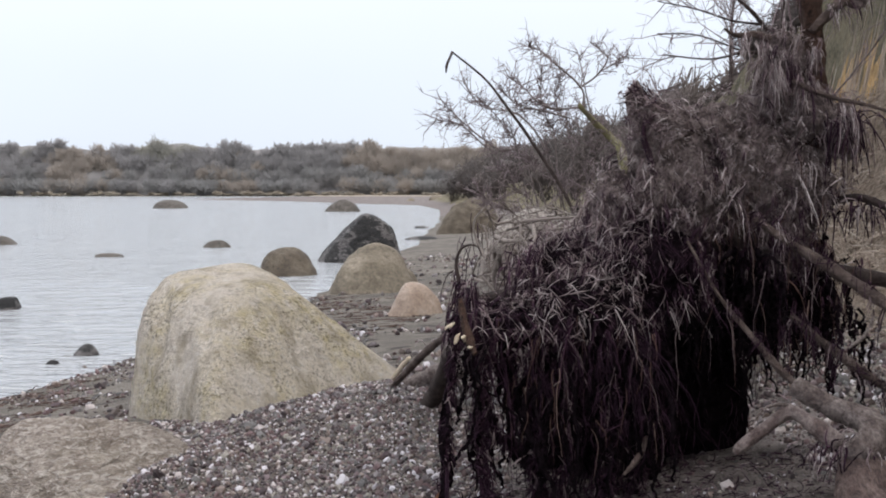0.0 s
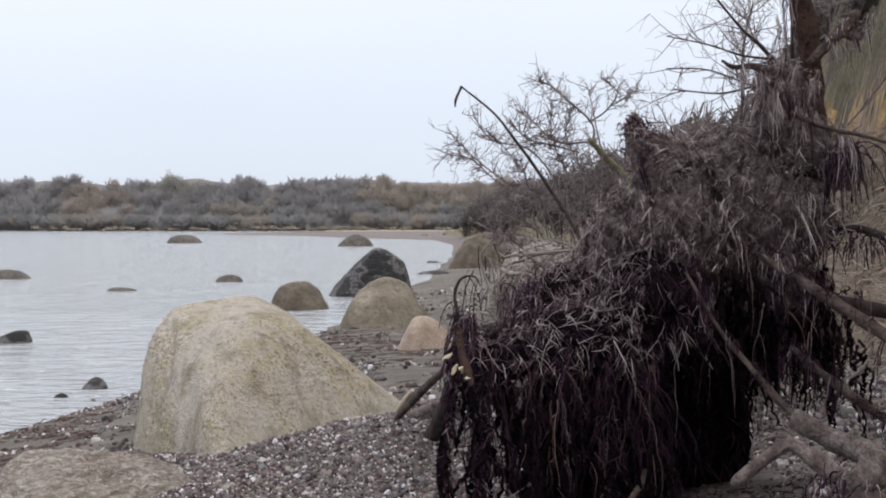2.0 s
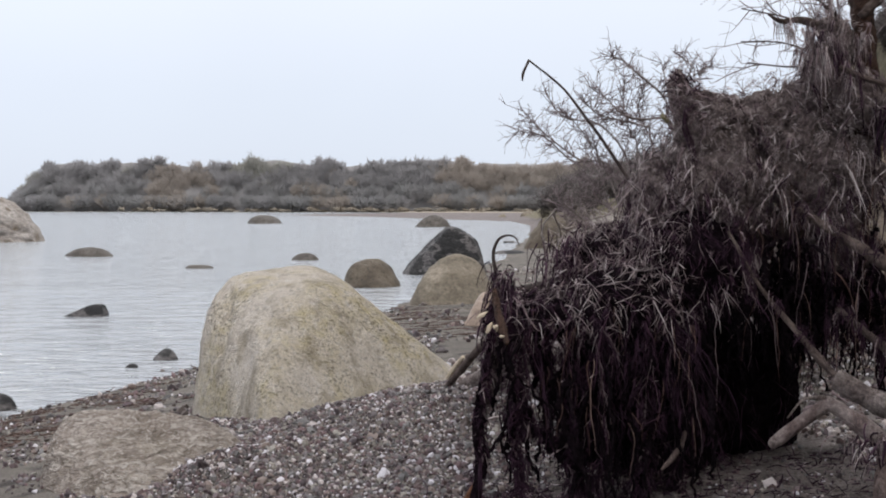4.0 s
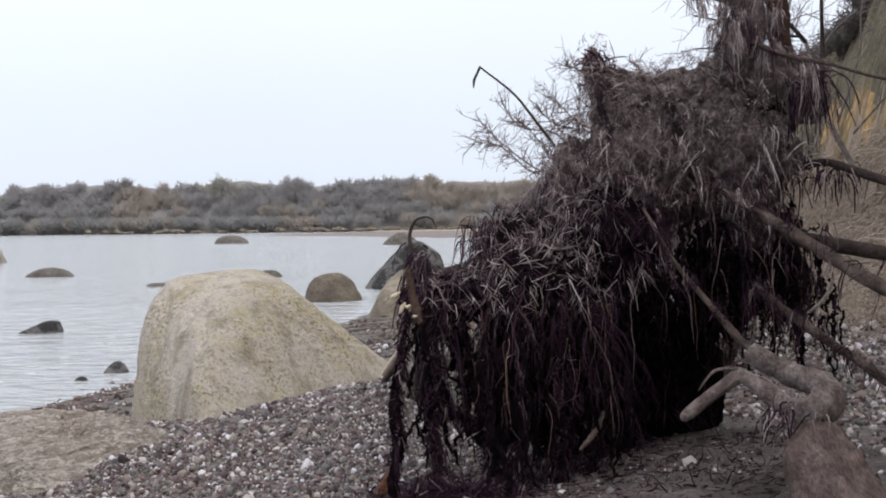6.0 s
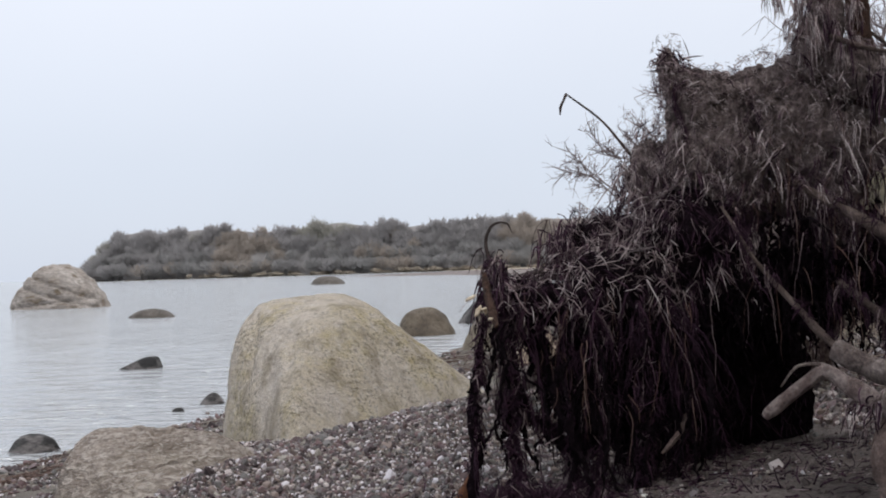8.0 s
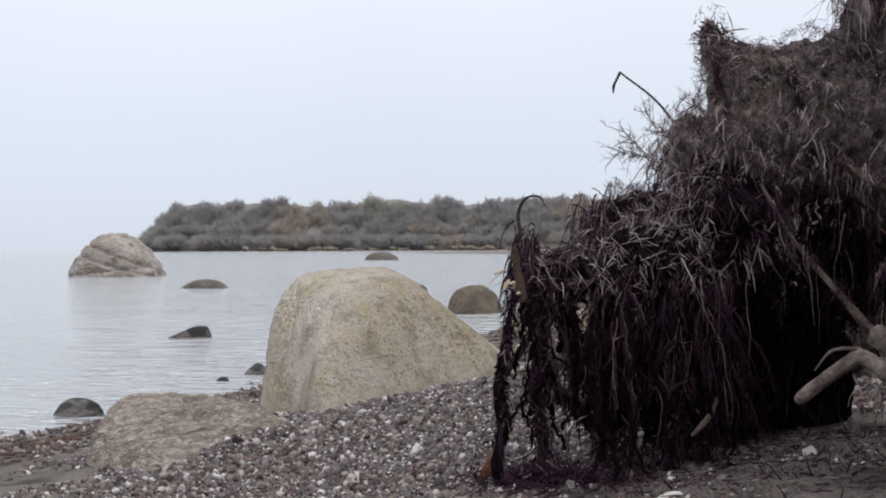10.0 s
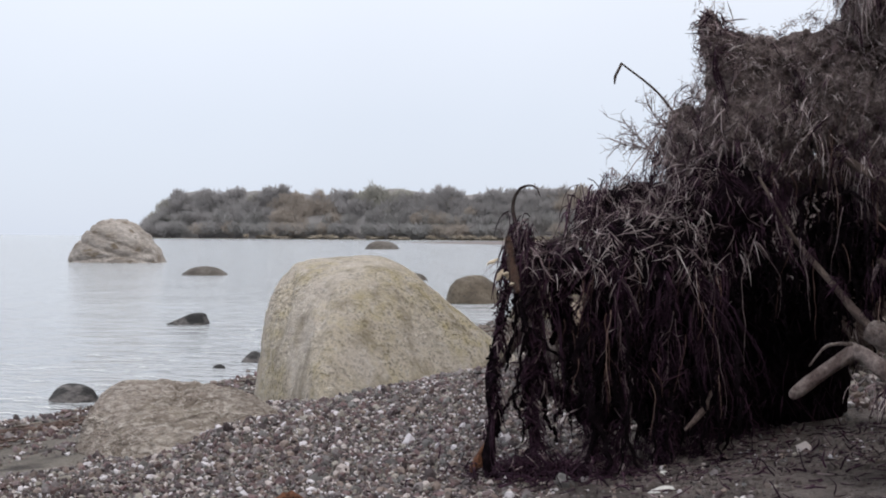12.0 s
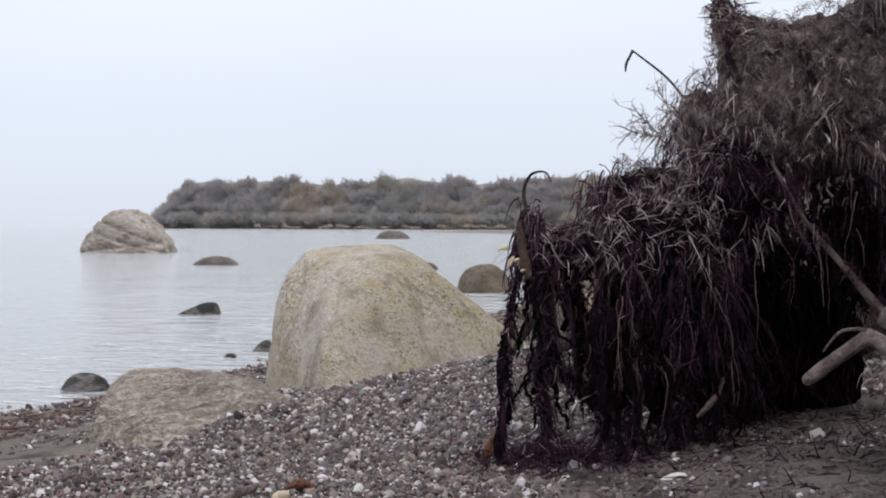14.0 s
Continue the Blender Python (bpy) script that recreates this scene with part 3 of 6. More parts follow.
def bank_z(x, y):
    """Height of the uneven slope of the bank."""
    b = x - bank_x(y)
    amp = np.where(b > 0, np.clip(0.03 + b * 0.25, 0, 0.45), 0.025)
    return ground_z(x, y) + amp * np.array([noise.fractal(Vector((p, q, 0.3)) * 0.9, 1.0, 2.0, 4) for p, q in zip(x, y)])


def build_ground():
    g = lambda a, b, n: np.geomspace(a, b, n)
    xs = np.concatenate([-g(7.6, 4500, 46)[::-1], np.arange(-7.5, 5.0, 0.085), np.arange(5.0, 11.0, 0.12), g(11.1, 4500, 48)])
    ys = np.concatenate([-g(1, 4500, 22)[::-1], np.arange(-0.8, 3.4, 0.3), np.arange(3.5, 18, 0.09), np.arange(18.2, 40, 0.2), g(41, 4500, 90)])
    X, Y = np.meshgrid(xs, ys)
    Z = ground_z(X, Y)
    b = X - bank_x(Y)
    flat = X.ravel()
    nz = np.array([noise.fractal(Vector((p, q, 0.3)) * 0.9, 1.0, 2.0, 4) for p, q in zip(flat, Y.ravel())]).reshape(X.shape)
    amp = np.where(b > 0, np.clip(0.03 + b * 0.25, 0, 0.45), 0.025) * (np.hypot(X, Y) < 120)
    Z = Z + nz * amp
    n, m = X.shape
    idx = np.arange(n * m).reshape(n, m)
    q = np.stack([idx[:-1, :-1], idx[:-1, 1:], idx[1:, 1:], idx[1:, :-1]], -1).reshape(-1, 4)
    me = raw_mesh("ground", np.stack([X, Y, Z], -1).reshape(-1, 3), q, None, M["sand"])
    me.materials.append(M["cliff"])
    me.materials.append(M["reed"])
    me.materials.append(M["mud"])
    me.materials.append(M["straw_ground"])
    me.materials.append(M["scrub_ground"])
    cx, cy = (X[:-1, :-1] + X[1:, 1:]) / 2, (Y[:-1, :-1] + Y[1:, 1:]) / 2
    mi = np.where(cx - bank_x(cy) > 0.9, 1, 0)
    cz = (Z[:-1, :-1] + Z[1:, 1:]) / 2 - 0.02 * (cy - 20) + 0.35 * np.sin(cy * 1.3) * np.sin(cx * 2.1)
    slope = (cx - bank_x(cy) > 0.1) & (cy > 3) & (cy < 45)
    mi = np.where((cx - bank_x(cy) > 0.5) & (cy >= 38) & (cy < 600), 5, mi)
    mi = np.where(slope & ((cz < 3.0) | (cz > 4.4)), 5, mi)
    mi = np.where(slope & (cz < 2.5), 4, mi)
    mi = np.where(cy > 600, 2, mi)
    mi = np.where((cy > 110) & (cy < 600) & (cx - bank_x(cy) < 1), 3, mi)
    edge = np.array([noise.noise(Vector((p * 2.3, q * 2.3, 7))) for p, q in zip(cx.ravel(), cy.ravel())]).reshape(cx.shape)
    mi = np.where((cx > 0.22 + 0.25 * edge) & (cx < 2.3 + 0.6 * edge) & (cy > 4.0) & (cy < 7.0 + edge) & (cx > 0.35 - 0.3 * (cy - 4.6)), 3, mi)
    me.polygons.foreach_set("material_index", mi.ravel().astype(np.int32))
    return obj("ground", me, None, "grey-brown gravelly beach with dark wrack below a sandy bank", "beach", kind="structure")


ground = build_ground()


def build_sea():
    g = lambda a, b, n: np.geomspace(a, b, n)
    xs = np.concatenate([-g(8, 4600, 40)[::-1], np.arange(-7.8, 4, 0.2), g(4, 4600, 14)])
    xs = np.sort(np.concatenate([xs, np.arange(-16, -8, 0.25)]))
    ys = np.concatenate([-g(2, 4600, 14)[::-1], np.arange(-1, 4, 1), np.arange(4, 30, 0.2), g(30.2, 4600, 60)])
    X, Y = np.meshgrid(xs, ys)
    near = np.exp(-np.hypot(X, Y) / 60)
    Z = np.array([noise.fractal(Vector((p * 0.8, q * 1.7, 2.0)), 1.0, 2.0, 3) for p, q in zip(X.ravel(), Y.ravel())]).reshape(X.shape) * 0.018 * near + SEA
    n, m = X.shape
    idx = np.arange(n * m).reshape(n, m)
    q = np.stack([idx[:-1, :-1], idx[:-1, 1:], idx[1:, 1:], idx[1:, :-1]], -1).reshape(-1, 4)
    return obj("water", raw_mesh("water", np.stack([X, Y, Z], -1).reshape(-1, 3), q, None, M["water"]), None,
               "calm pale grey sea with small ripples", "sea", kind="structure")


water = build_sea()


# ---- boulders ----
def place(ob, x, y, z, turn=0.0):
    ob.matrix_basis = pose(x, y, z, 0, 0, turn)
    return ob


big = obj("boulder", hull_rock("boulder", (1, 1, 1), [
    (-1.1, -0.075, 0.12, 0.998), (-0.708, 0.229, 0.541, 0.938), (0.054, -0.049, 1.017, 0.695), (0.547, 0.156, 0.706, 0.582), (0.655, -0.53, 0.562, 0.916), (-0.835, -0.641, 0.157, 1.135),
    (0.1, -0.479, 0.887, 0.96), (-0.474, -0.436, 0.679, 1.028), (0, 1, 0.3, 1.0), (0.8, 0.5, 0.3, 1.2), (-0.6, 0.7, 0.3, 1.15), (0, 0, -1, 0.6)],
    M["pale_granite"], 14, 7, 0.018, 0.014, 3,
    dents=[((-0.34, -1.2, 0.12), (0.16, 0.5, 0.24), 0.085), ((-0.66, -0.9, 0.34), (0.09, 0.5, 0.24), 0.04), ((-0.30, -1.1, 0.46), (0.10, 0.4, 0.05), 0.03)],
    cracks=[([(-0.19, 0.40), (-0.17, 0.30), (-0.16, 0.18), (-0.12, 0.06)], 0.04, 0.05), ([(0.06, 0.53), (0.17, 0.49), (0.28, 0.435), (0.45, 0.33), (0.63, 0.225)], 0.010, 0.014),
            ([(-0.66, 0.52), (-0.60, 0.36), (-0.62, 0.1)], 0.035, 0.03)]), None, "large pale yellowish granite boulder with lichen half sunk in shingle", "boulder")
place(big, -1.6, 10.0, 0.3)
low = obj("boulder", hull_rock("boulder", (1, 1, 1), [
    (-0.966, -0.197, 0.072, 0.51), (-0.409, -0.235, 0.833, 0.402), (0.042, -0.115, 1.101, 0.308), (0.344, -0.07, 0.701, 0.418), (0.389, -0.853, -0.027, 1.318), (-0.94, -0.525, 0.098, 0.496),
    (-0.883, -0.518, 0.131, 1.132), (0.782, -0.596, 0.356, 1.098), (-0.37, -0.595, 0.573, 0.475), (0, 1, 0.3, 0.5), (0.9, 0.3, 0.3, 0.75), (0, 0, -1, 0.4)],
    M["banded_granite"], 7, 7, 0.014, 0.010, 8, 0.0, (), 0.035), None, "low rounded pinkish grey boulder with wavy bands in shingle", "boulder")
place(low, -2.09, 6.6, 0.0)


def stone(x, y, w, h, d, base, kind_of, seed, turn, label):
    me = rough_rock("boulder", w, h, d, M[kind_of], seed, 5 if w * 30 > y else 3)
    return place(obj("boulder", me, None, label, "boulder", "boulders along the shore"), x, y, base - 0.02, turn)


slant = obj("boulder", hull_rock("boulder", (1.44, 1.12, 1.81), [
    (-0.62, -0.1, 0.72, 0.62), (-0.1, 0, 1, 0.86), (0.5, 0, 0.9, 0.93), (1, 0, 0.32, 0.92), (0.3, -0.9, 0.35, 0.75), (-0.5, -0.85, 0.3, 0.8), (0, 1, 0.3, 0.9), (-1, 0, 0.1, 1.02), (0, 0, -1, 0.4)],
    M["dark_stone"], 18, 6, 0.045, 0.018, 11, 0.04), None, "dark grey slanting boulder with pale veins at the water's edge", "boulder", "boulders along the shore")
place(slant, -3.35, 38.6, SEA - 0.02)
stone(-4.72, 32.3, 1.55, 0.86, 1.25, SEA, "brown_stone", 12, 30, "rounded brown boulder standing in shallow water")
stone(-1.95, 26.2, 1.86, 0.92, 1.4, -0.50, "grey_stone", 13, 10, "rounded grey-brown boulder lying on the beach")
stone(-0.66, 19.4, 1.03, 0.58, 0.85, -0.31, "orange_stone", 14, 60, "smooth orange-tan boulder lying on the beach")
stone(-1.23, 27.5, 0.58, 0.42, 0.5, -0.48, "grey_stone", 15, 20, "small bluish grey stone behind larger boulders")
stone(0.60, 63.2, 3.6, 2.1, 2.4, -0.40, "brown_stone", 16, 40, "broad brown-grey boulder on the far beach")
stone(-41.4, 166.0, 5.2, 1.37, 3.6, SEA, "wet_stone", 17, 0, "long low dark boulder far out in the sea")
stone(-14.2, 138.5, 3.74, 1.6, 2.7, SEA, "wet_stone", 18, 0, "dark grey-brown boulder in the sea")
stone(-10.1, 48.5, 1.12, 0.38, 0.7, SEA, "wet_stone", 19, 0, "small dark rock just above the water")
stone(-20.35, 50.8, 2.3, 0.50, 1.2, SEA, "wet_stone", 20, 0, "flat reddish brown rock just above the water")
stone(-12.4, 41.2, 1.06, 0.16, 0.55, SEA, "wet_stone", 21, 0, "stone awash in small ripples")
stone(-4.13, 42.2, 0.41, 0.14, 0.4, SEA, "dark_stone", 22, 0, "small dark stone in shallow water")
stone(-1.88, 56.4, 1.7, 0.22, 0.8, SEA, "dark_stone", 23, 0, "flat dark slab in shallow water")
stone(-2.63, 74.8, 0.95, 0.16, 0.55, SEA, "dark_stone", 24, 0, "small stone awash near the shore")
stone(-5.65, 12.1, 0.56, 0.24, 0.42, SEA, "dark_stone", 25, 0, "wet greenish stone at the water's edge")
stone(-5.15, 16.3, 0.35, 0.17, 0.3, SEA, "dark_stone", 26, 0, "wet dark stone at the water's edge")
stone(-5.3, 15.4, 0.2, 0.09, 0.17, SEA, "dark_stone", 27, 0, "wet dark stone at the water's edge")
stone(-6.7, 279.0, 3.5, 1.6, 2.7, SEA + 0.1, "grey_stone", 28, 0, "pale boulder on the distant flats")
stone(-13.0, 288.0, 2.2, 0.95, 1.9, SEA + 0.1, "grey_stone", 29, 0, "pale boulder on the distant flats")
erratic = obj("boulder", hull_rock("boulder", (3.2, 2.4, 3.4), [
    (-1, 0, 0.45, 0.92), (-0.62, -0.1, 0.80, 0.86), (-0.05, 0, 1, 0.97), (0.33, -0.1, 0.95, 0.86), (0.75, 0, 0.65, 0.86), (1, 0, 0.2, 0.98), (0, -1, 0.35, 0.8), (0.5, -0.8, 0.3, 0.85), (-0.5, -0.8, 0.4, 0.85),
    (0, 1, 0.3, 0.9), (0, 0, -1, 0.5)], M["light_stone"], 8, 6, 0.11, 0.05, 31, 0.05, [(0.35, 0, 1, 1.75, 0.09, 0.16), (0.28, 0, 1, 1.0, 0.11, 0.20), (-0.1, 0, 1, 0.42, 0.09, 0.18)]), None, "huge pale grey cracked boulder standing in the sea", "boulder")
place(erratic, -35.6, 72.0, SEA - 0.1)
shark = obj("boulder", hull_rock("boulder", (0.41, 0.28, 0.27), [
    (1, 0, 0.12, 0.9), (-0.55, 0, 0.85, 0.62), (0.1, 0, 1, 0.98), (0, -1, 0.4, 0.8), (0, 1, 0.4, 0.8), (-1, 0, 0, 1.1), (0, 0, -1, 1)], M["dark_stone"], 14, 4, 0.016, 0.006, 32),
    None, "pointed dark stone sticking out of the water", "boulder", "boulders along the shore")
place(shark, -8.9, 22.7, SEA - 0.01)


# ---- fallen tree hung with seaweed ----
UPPER_CLUMPS = [  # lumps of matted weed: centre, half sizes
    ((0.34, 5.32, 1.06), (0.19, 0.18, 0.13)), ((0.66, 5.36, 1.12), (0.30, 0.22, 0.20)), ((0.62, 5.56, 1.33), (0.22, 0.20, 0.14)), ((0.84, 5.56, 1.58), (0.15, 0.16, 0.24)),
    ((1.12, 5.54, 1.66), (0.29, 0.22, 0.38)), ((0.995, 5.50, 1.88), (0.125, 0.10, 0.24)), ((0.925, 5.50, 2.05), (0.060, 0.075, 0.15)), ((1.10, 5.52, 1.95), (0.20, 0.14, 0.15)), ((1.32, 5.53, 1.98), (0.18, 0.14, 0.13)), ((1.47, 5.55, 2.03), (0.15, 0.11, 0.13)), ((1.54, 5.56, 1.60), (0.20, 0.13, 0.16)), ((1.46, 5.54, 1.78), (0.27, 0.22, 0.27)),
    ((1.56, 5.48, 2.15), (0.12, 0.10, 0.17)), ((1.70, 5.46, 2.03), (0.14, 0.10, 0.16)), ((1.58, 5.50, 2.08), (0.15, 0.10, 0.13)), ((1.61, 5.48, 2.24), (0.10, 0.08, 0.19)), ((1.58, 5.47, 2.34), (0.08, 0.07, 0.09)), ((1.85, 5.44, 1.93), (0.12, 0.09, 0.17)), ((1.62, 5.56, 1.95), (0.16, 0.10, 0.12)), ((1.66, 5.50, 2.06), (0.11, 0.07, 0.10)), ((1.72, 5.48, 1.72), (0.15, 0.12, 0.19)), ((1.62, 5.52, 1.45), (0.16, 0.16, 0.24)), ((0.98, 5.40, 1.33), (0.26, 0.18, 0.26))]
# the rearmost lumps close the hollow; their near-black felt stands in for its shade
LOWER_CLUMPS = [
    ((1.12, 5.92, 0.75), (0.46, 0.14, 0.50)), ((1.30, 6.02, 0.56), (0.34, 0.13, 0.50)), ((0.86, 5.80, 0.50), (0.34, 0.12, 0.42)), ((0.76, 5.50, 0.70), (0.22, 0.13, 0.42)), ((0.50, 5.44, 0.70), (0.08, 0.10, 0.38)), ((1.56, 5.78, 1.15), (0.26, 0.12, 0.32)), ((1.76, 5.62, 1.22), (0.12, 0.10, 0.24)), ((1.84, 5.66, 1.12), (0.09, 0.08, 0.15)), ((1.92, 5.50, 2.54), (0.07, 0.04, 0.05))]
CLUMPS = UPPER_CLUMPS + LOWER_CLUMPS


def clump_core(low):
    """The felted inside of the lumps: low ones near-black for wet weed and the hollow's shade, upper ones dry brown."""
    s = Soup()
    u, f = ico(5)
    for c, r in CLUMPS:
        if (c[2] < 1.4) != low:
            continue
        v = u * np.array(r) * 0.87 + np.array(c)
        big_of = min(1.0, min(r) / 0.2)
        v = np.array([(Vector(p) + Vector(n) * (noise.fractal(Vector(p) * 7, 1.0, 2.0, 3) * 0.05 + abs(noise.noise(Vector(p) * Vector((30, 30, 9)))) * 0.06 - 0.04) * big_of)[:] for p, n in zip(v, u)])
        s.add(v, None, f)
    return s.mesh("matted_weed", M["shaded_weed"] if low else M["weed_felt"])


def sway(p, size, seed):
    """A smooth random vector field, so that neighbouring strands lie the same way."""
    g = np.random.default_rng(seed)
    out = np.zeros(p.shape)
    for i in range(8):
        k, ph = unit(g.normal(size=3)) * g.uniform(0.6, 1.5) * 6.28 / size, g.uniform(0, 6.28, 3)
        out += np.sin((p @ k)[..., None] + ph) * unit(g.normal(size=3)) * 1.2
    return out * 0.5


def rank(a):
    r = np.empty(len(a))
    r[np.argsort(a)] = (np.arange(len(a)) + 0.5) / max(1, len(a))
    return r


def inside(p, skip, grow=0.95):
    hit = np.zeros(len(p), bool)
    for i, (c, r) in enumerate(CLUMPS):
        if i != skip:
            hit |= (((p - np.array(c)) / (np.array(r) * grow)) ** 2).sum(1) < 1
    return hit


def weed_roots(n, rng, pick):
    """Random places on the outside of the clumps with their normals; pick(normals, places) keeps some."""
    ps, ns = [], []
    area = np.array([r[0] * r[2] + r[0] * r[1] + r[1] * r[2] for _, r in CLUMPS])
    for i, m in enumerate(rng.multinomial(n, area / area.sum())):
        c, r = (np.array(a) for a in CLUMPS[i])
        u = unit(rng.normal(size=(m, 3)))
        p, nn = c + u * r, unit(u / r)
        ok = ~inside(p, i) & pick(nn, p)
        p = p + nn * (sway(p, 0.13, 4)[:, :1] * 0.03 + sway(p, 0.05, 6)[:, :1] * 0.012)
        ps.append(p[ok])
        ns.append(nn[ok])
    return np.concatenate(ps), np.concatenate(ns)


def hang(p, nn, rng, length, k, out=0.25, wave=0.25, fall=1.0, rad=0.005, taper=0.5, stray=0.5):
    """Strands that leave the surface and fall: returns lines and radii."""
    n = len(p)
    step = (length / (k - 1))[:, None]
    pts = np.empty((n, k, 3))
    pts[:, 0] = p
    d = unit(nn * out + rng.normal(size=(n, 3)) * stray)
    bend = rng.normal(size=(n, 3)) * wave
    for j in range(1, k):
        s = j / (k - 1)
        bend = bend * 0.7 + rng.normal(size=(n, 3)) * wave * 0.62
        d = unit(d * (1 - 0.55 * fall) + np.array([0, 0, -1.0]) * fall * (0.5 + s) + bend)
        pts[:, j] = pts[:, j - 1] + d * step
    g = ground_z(pts[..., 0], pts[..., 1]) + 0.01
    pts[..., 2] = np.maximum(pts[..., 2], g)
    r = np.asarray(rad)[:, None] * (1 - (1 - taper) * np.linspace(0, 1, k) ** 2)[None]
    return pts, r


def build_weed():
    rng = np.random.default_rng(5)
    dark, mid, pale, mats = Soup(), Soup(), Soup(), Soup()

    def put(s, p, nn, lo, hi, k, out, wave, fall, r0, r1, flat=0.45):
        L = rng.uniform(lo, hi, len(p))
        pts, r = hang(p, nn, rng, L, k, out, wave, fall, rng.uniform(r0, r1, len(p)))
        s.add(*strand_faces(pts, r, 3, flat, rng))

    def mat_of(p, nn, lo, hi, r0, r1, shares, drop=0.35, lift=0.12):
        """Short flat pieces felted onto the surface, every way but mostly a little downhill."""
        n = len(p)
        t = rng.normal(size=(n, 3)) * 0.75 + sway(p, 0.10, 3) * 0.9
        t = unit(t - nn * (t * nn).sum(1, keepdims=True)) + nn * rng.normal(lift, 0.18, (n, 1)) + np.array([0, 0, -drop])
        t = unit(t)
        L = (lo + (hi - lo) * rng.uniform(0, 1, (n, 1)) ** 1.8)
        bend = rng.normal(size=(n, 3)) * np.where(rng.uniform(0, 1, (n, 1)) < 0.35, 0.8, 0.2) + [0, 0, -0.12]
        a = p - t * L * 0.35
        b = a + unit(t + nn * 0.15) * L * 0.4
        c = b + unit(t + bend * 0.4 + rng.normal(size=(n, 3)) * 0.12) * L * 0.35
        pts = np.stack([a, b, c, c + unit(t + bend * 0.9) * L * 0.3], 1)
        pts[..., 2] = np.maximum(pts[..., 2], ground_z(pts[..., 0], pts[..., 1]) + 0.01)
        rad = rng.uniform(r0, r1, (n, 1)) ** 1.0 * np.array([[0.25, 1.0, 0.8, 0.08]]) * rng.uniform(0.6, 1.25, (n, 4))
        # hollow under the upper mass: its shade is put in by picking darker strands
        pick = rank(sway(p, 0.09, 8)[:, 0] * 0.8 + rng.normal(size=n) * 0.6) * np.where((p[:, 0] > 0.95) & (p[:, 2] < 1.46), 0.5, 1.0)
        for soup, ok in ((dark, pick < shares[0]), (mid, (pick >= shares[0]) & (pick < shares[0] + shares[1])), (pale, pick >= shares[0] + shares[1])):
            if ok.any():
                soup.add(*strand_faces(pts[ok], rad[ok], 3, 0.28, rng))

    def ropes(p, lo, hi, r0, r1, wave=0.3, k=26):
        """Wet weed matted into thick dark hanks."""
        n = len(p)
        pts, r = hang(p, np.tile([0, -0.1, -1.0], (n, 1)), rng, rng.uniform(lo, hi, n), k, 1.0, wave, 0.8, rng.uniform(r0, r1, n), 0.45, 0.1)
        r = r * rng.uniform(0.6, 1.25, r.shape)
        mats.add(*strand_faces(pts + rng.normal(size=pts.shape) * 0.006, r, 6, 0.5, rng))

    def tassels(p, nn, lo, hi, per, spread, out, wave, fall, r0, r1, shares=(0.6, 0.3, 0.1), k=8, steep=1.0):
        """Bundles: strands of one bundle fall together and fray towards the tip. lengths lean to the short side."""
        n = len(p)
        L = lo + (hi - lo) * rng.uniform(0, 1, n) ** (1.6 * steep)
        lead, _ = hang(p, nn, rng, L, k, out, wave, fall, np.full(n, 0.005), 0.5, 0.16)
        many = rng.integers(per[0], per[1], n)
        own = np.repeat(np.arange(n), many)
        m = len(own)
        # bundles in the hollow turn darker too, painting the shade under the overhang
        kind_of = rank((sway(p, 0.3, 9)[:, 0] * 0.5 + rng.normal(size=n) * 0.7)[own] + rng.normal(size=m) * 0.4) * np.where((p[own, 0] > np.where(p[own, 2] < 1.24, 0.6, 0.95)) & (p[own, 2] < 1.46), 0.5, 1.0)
        t = np.linspace(0, 1, k)[None, :, None]
        off = rng.normal(size=(m, 1, 3)) * spread * (0.55 + 0.6 * t) + np.cumsum(rng.normal(size=(m, k, 3)) * spread * 0.22, 1)
        base = lead[own]
        part_of = rng.uniform(0.45, 1.1, (m, 1, 1))
        pts = base[:, :1] + (base - base[:, :1]) * part_of + off
        pts[..., 0] = np.where(pts[..., 0] < 0.05, 0.05 - (0.05 - pts[..., 0]) * 0.15, pts[..., 0])
        g = ground_z(pts[..., 0], pts[..., 1]) + 0.008
        pts[..., 2] = np.maximum(pts[..., 2], g)
        rad = rng.uniform(r0, r1, (m, 1)) * np.interp(np.linspace(0, 1, k), [0, 0.2, 0.7, 1], [0.5, 1.0, 0.75, 0.1])[None] * rng.uniform(0.55, 1.3, (m, k))
        a, b = shares[0], shares[0] + shares[1]
        for soup, ok in ((dark, kind_of < a), (mid, (kind_of >= a) & (kind_of < b)), (pale, kind_of >= b)):
            if ok.any():
                soup.add(*strand_faces(pts[ok], rad[ok], 3, 0.32, rng))

    front = lambda nn, p: nn[:, 1] < 0.4
    flat_x = np.array([0.35, 1, 1])
    # felted short pieces: dense and half dry above, darker below
    p, nn = weed_roots(105000, rng, lambda nn, p: (nn[:, 1] < 0.75) & (p[:, 2] > 0.95))
    hi_up = p[:, 2] > 1.3
    a, b = p[hi_up], nn[hi_up]
    peaty = a[:, 2] > 1.66 + 0.08 * sway(a, 0.3, 41)[:, 0]
    mat_of(a[peaty][::2], b[peaty][::2], 0.012, 0.06, 0.0008, 0.0028, (0.06, 0.54, 0.40), 0.5, 0.05)
    mat_of(a[peaty][1::16], b[peaty][1::16], 0.04, 0.12, 0.0010, 0.0034, (0.10, 0.45, 0.45), 1.2, 0.08)
    a, b = a[~peaty], b[~peaty]
    mat_of(a[1::2], b[1::2], 0.02, 0.10, 0.0009, 0.0032, (0.46, 0.42, 0.12), 1.2, 0.05)
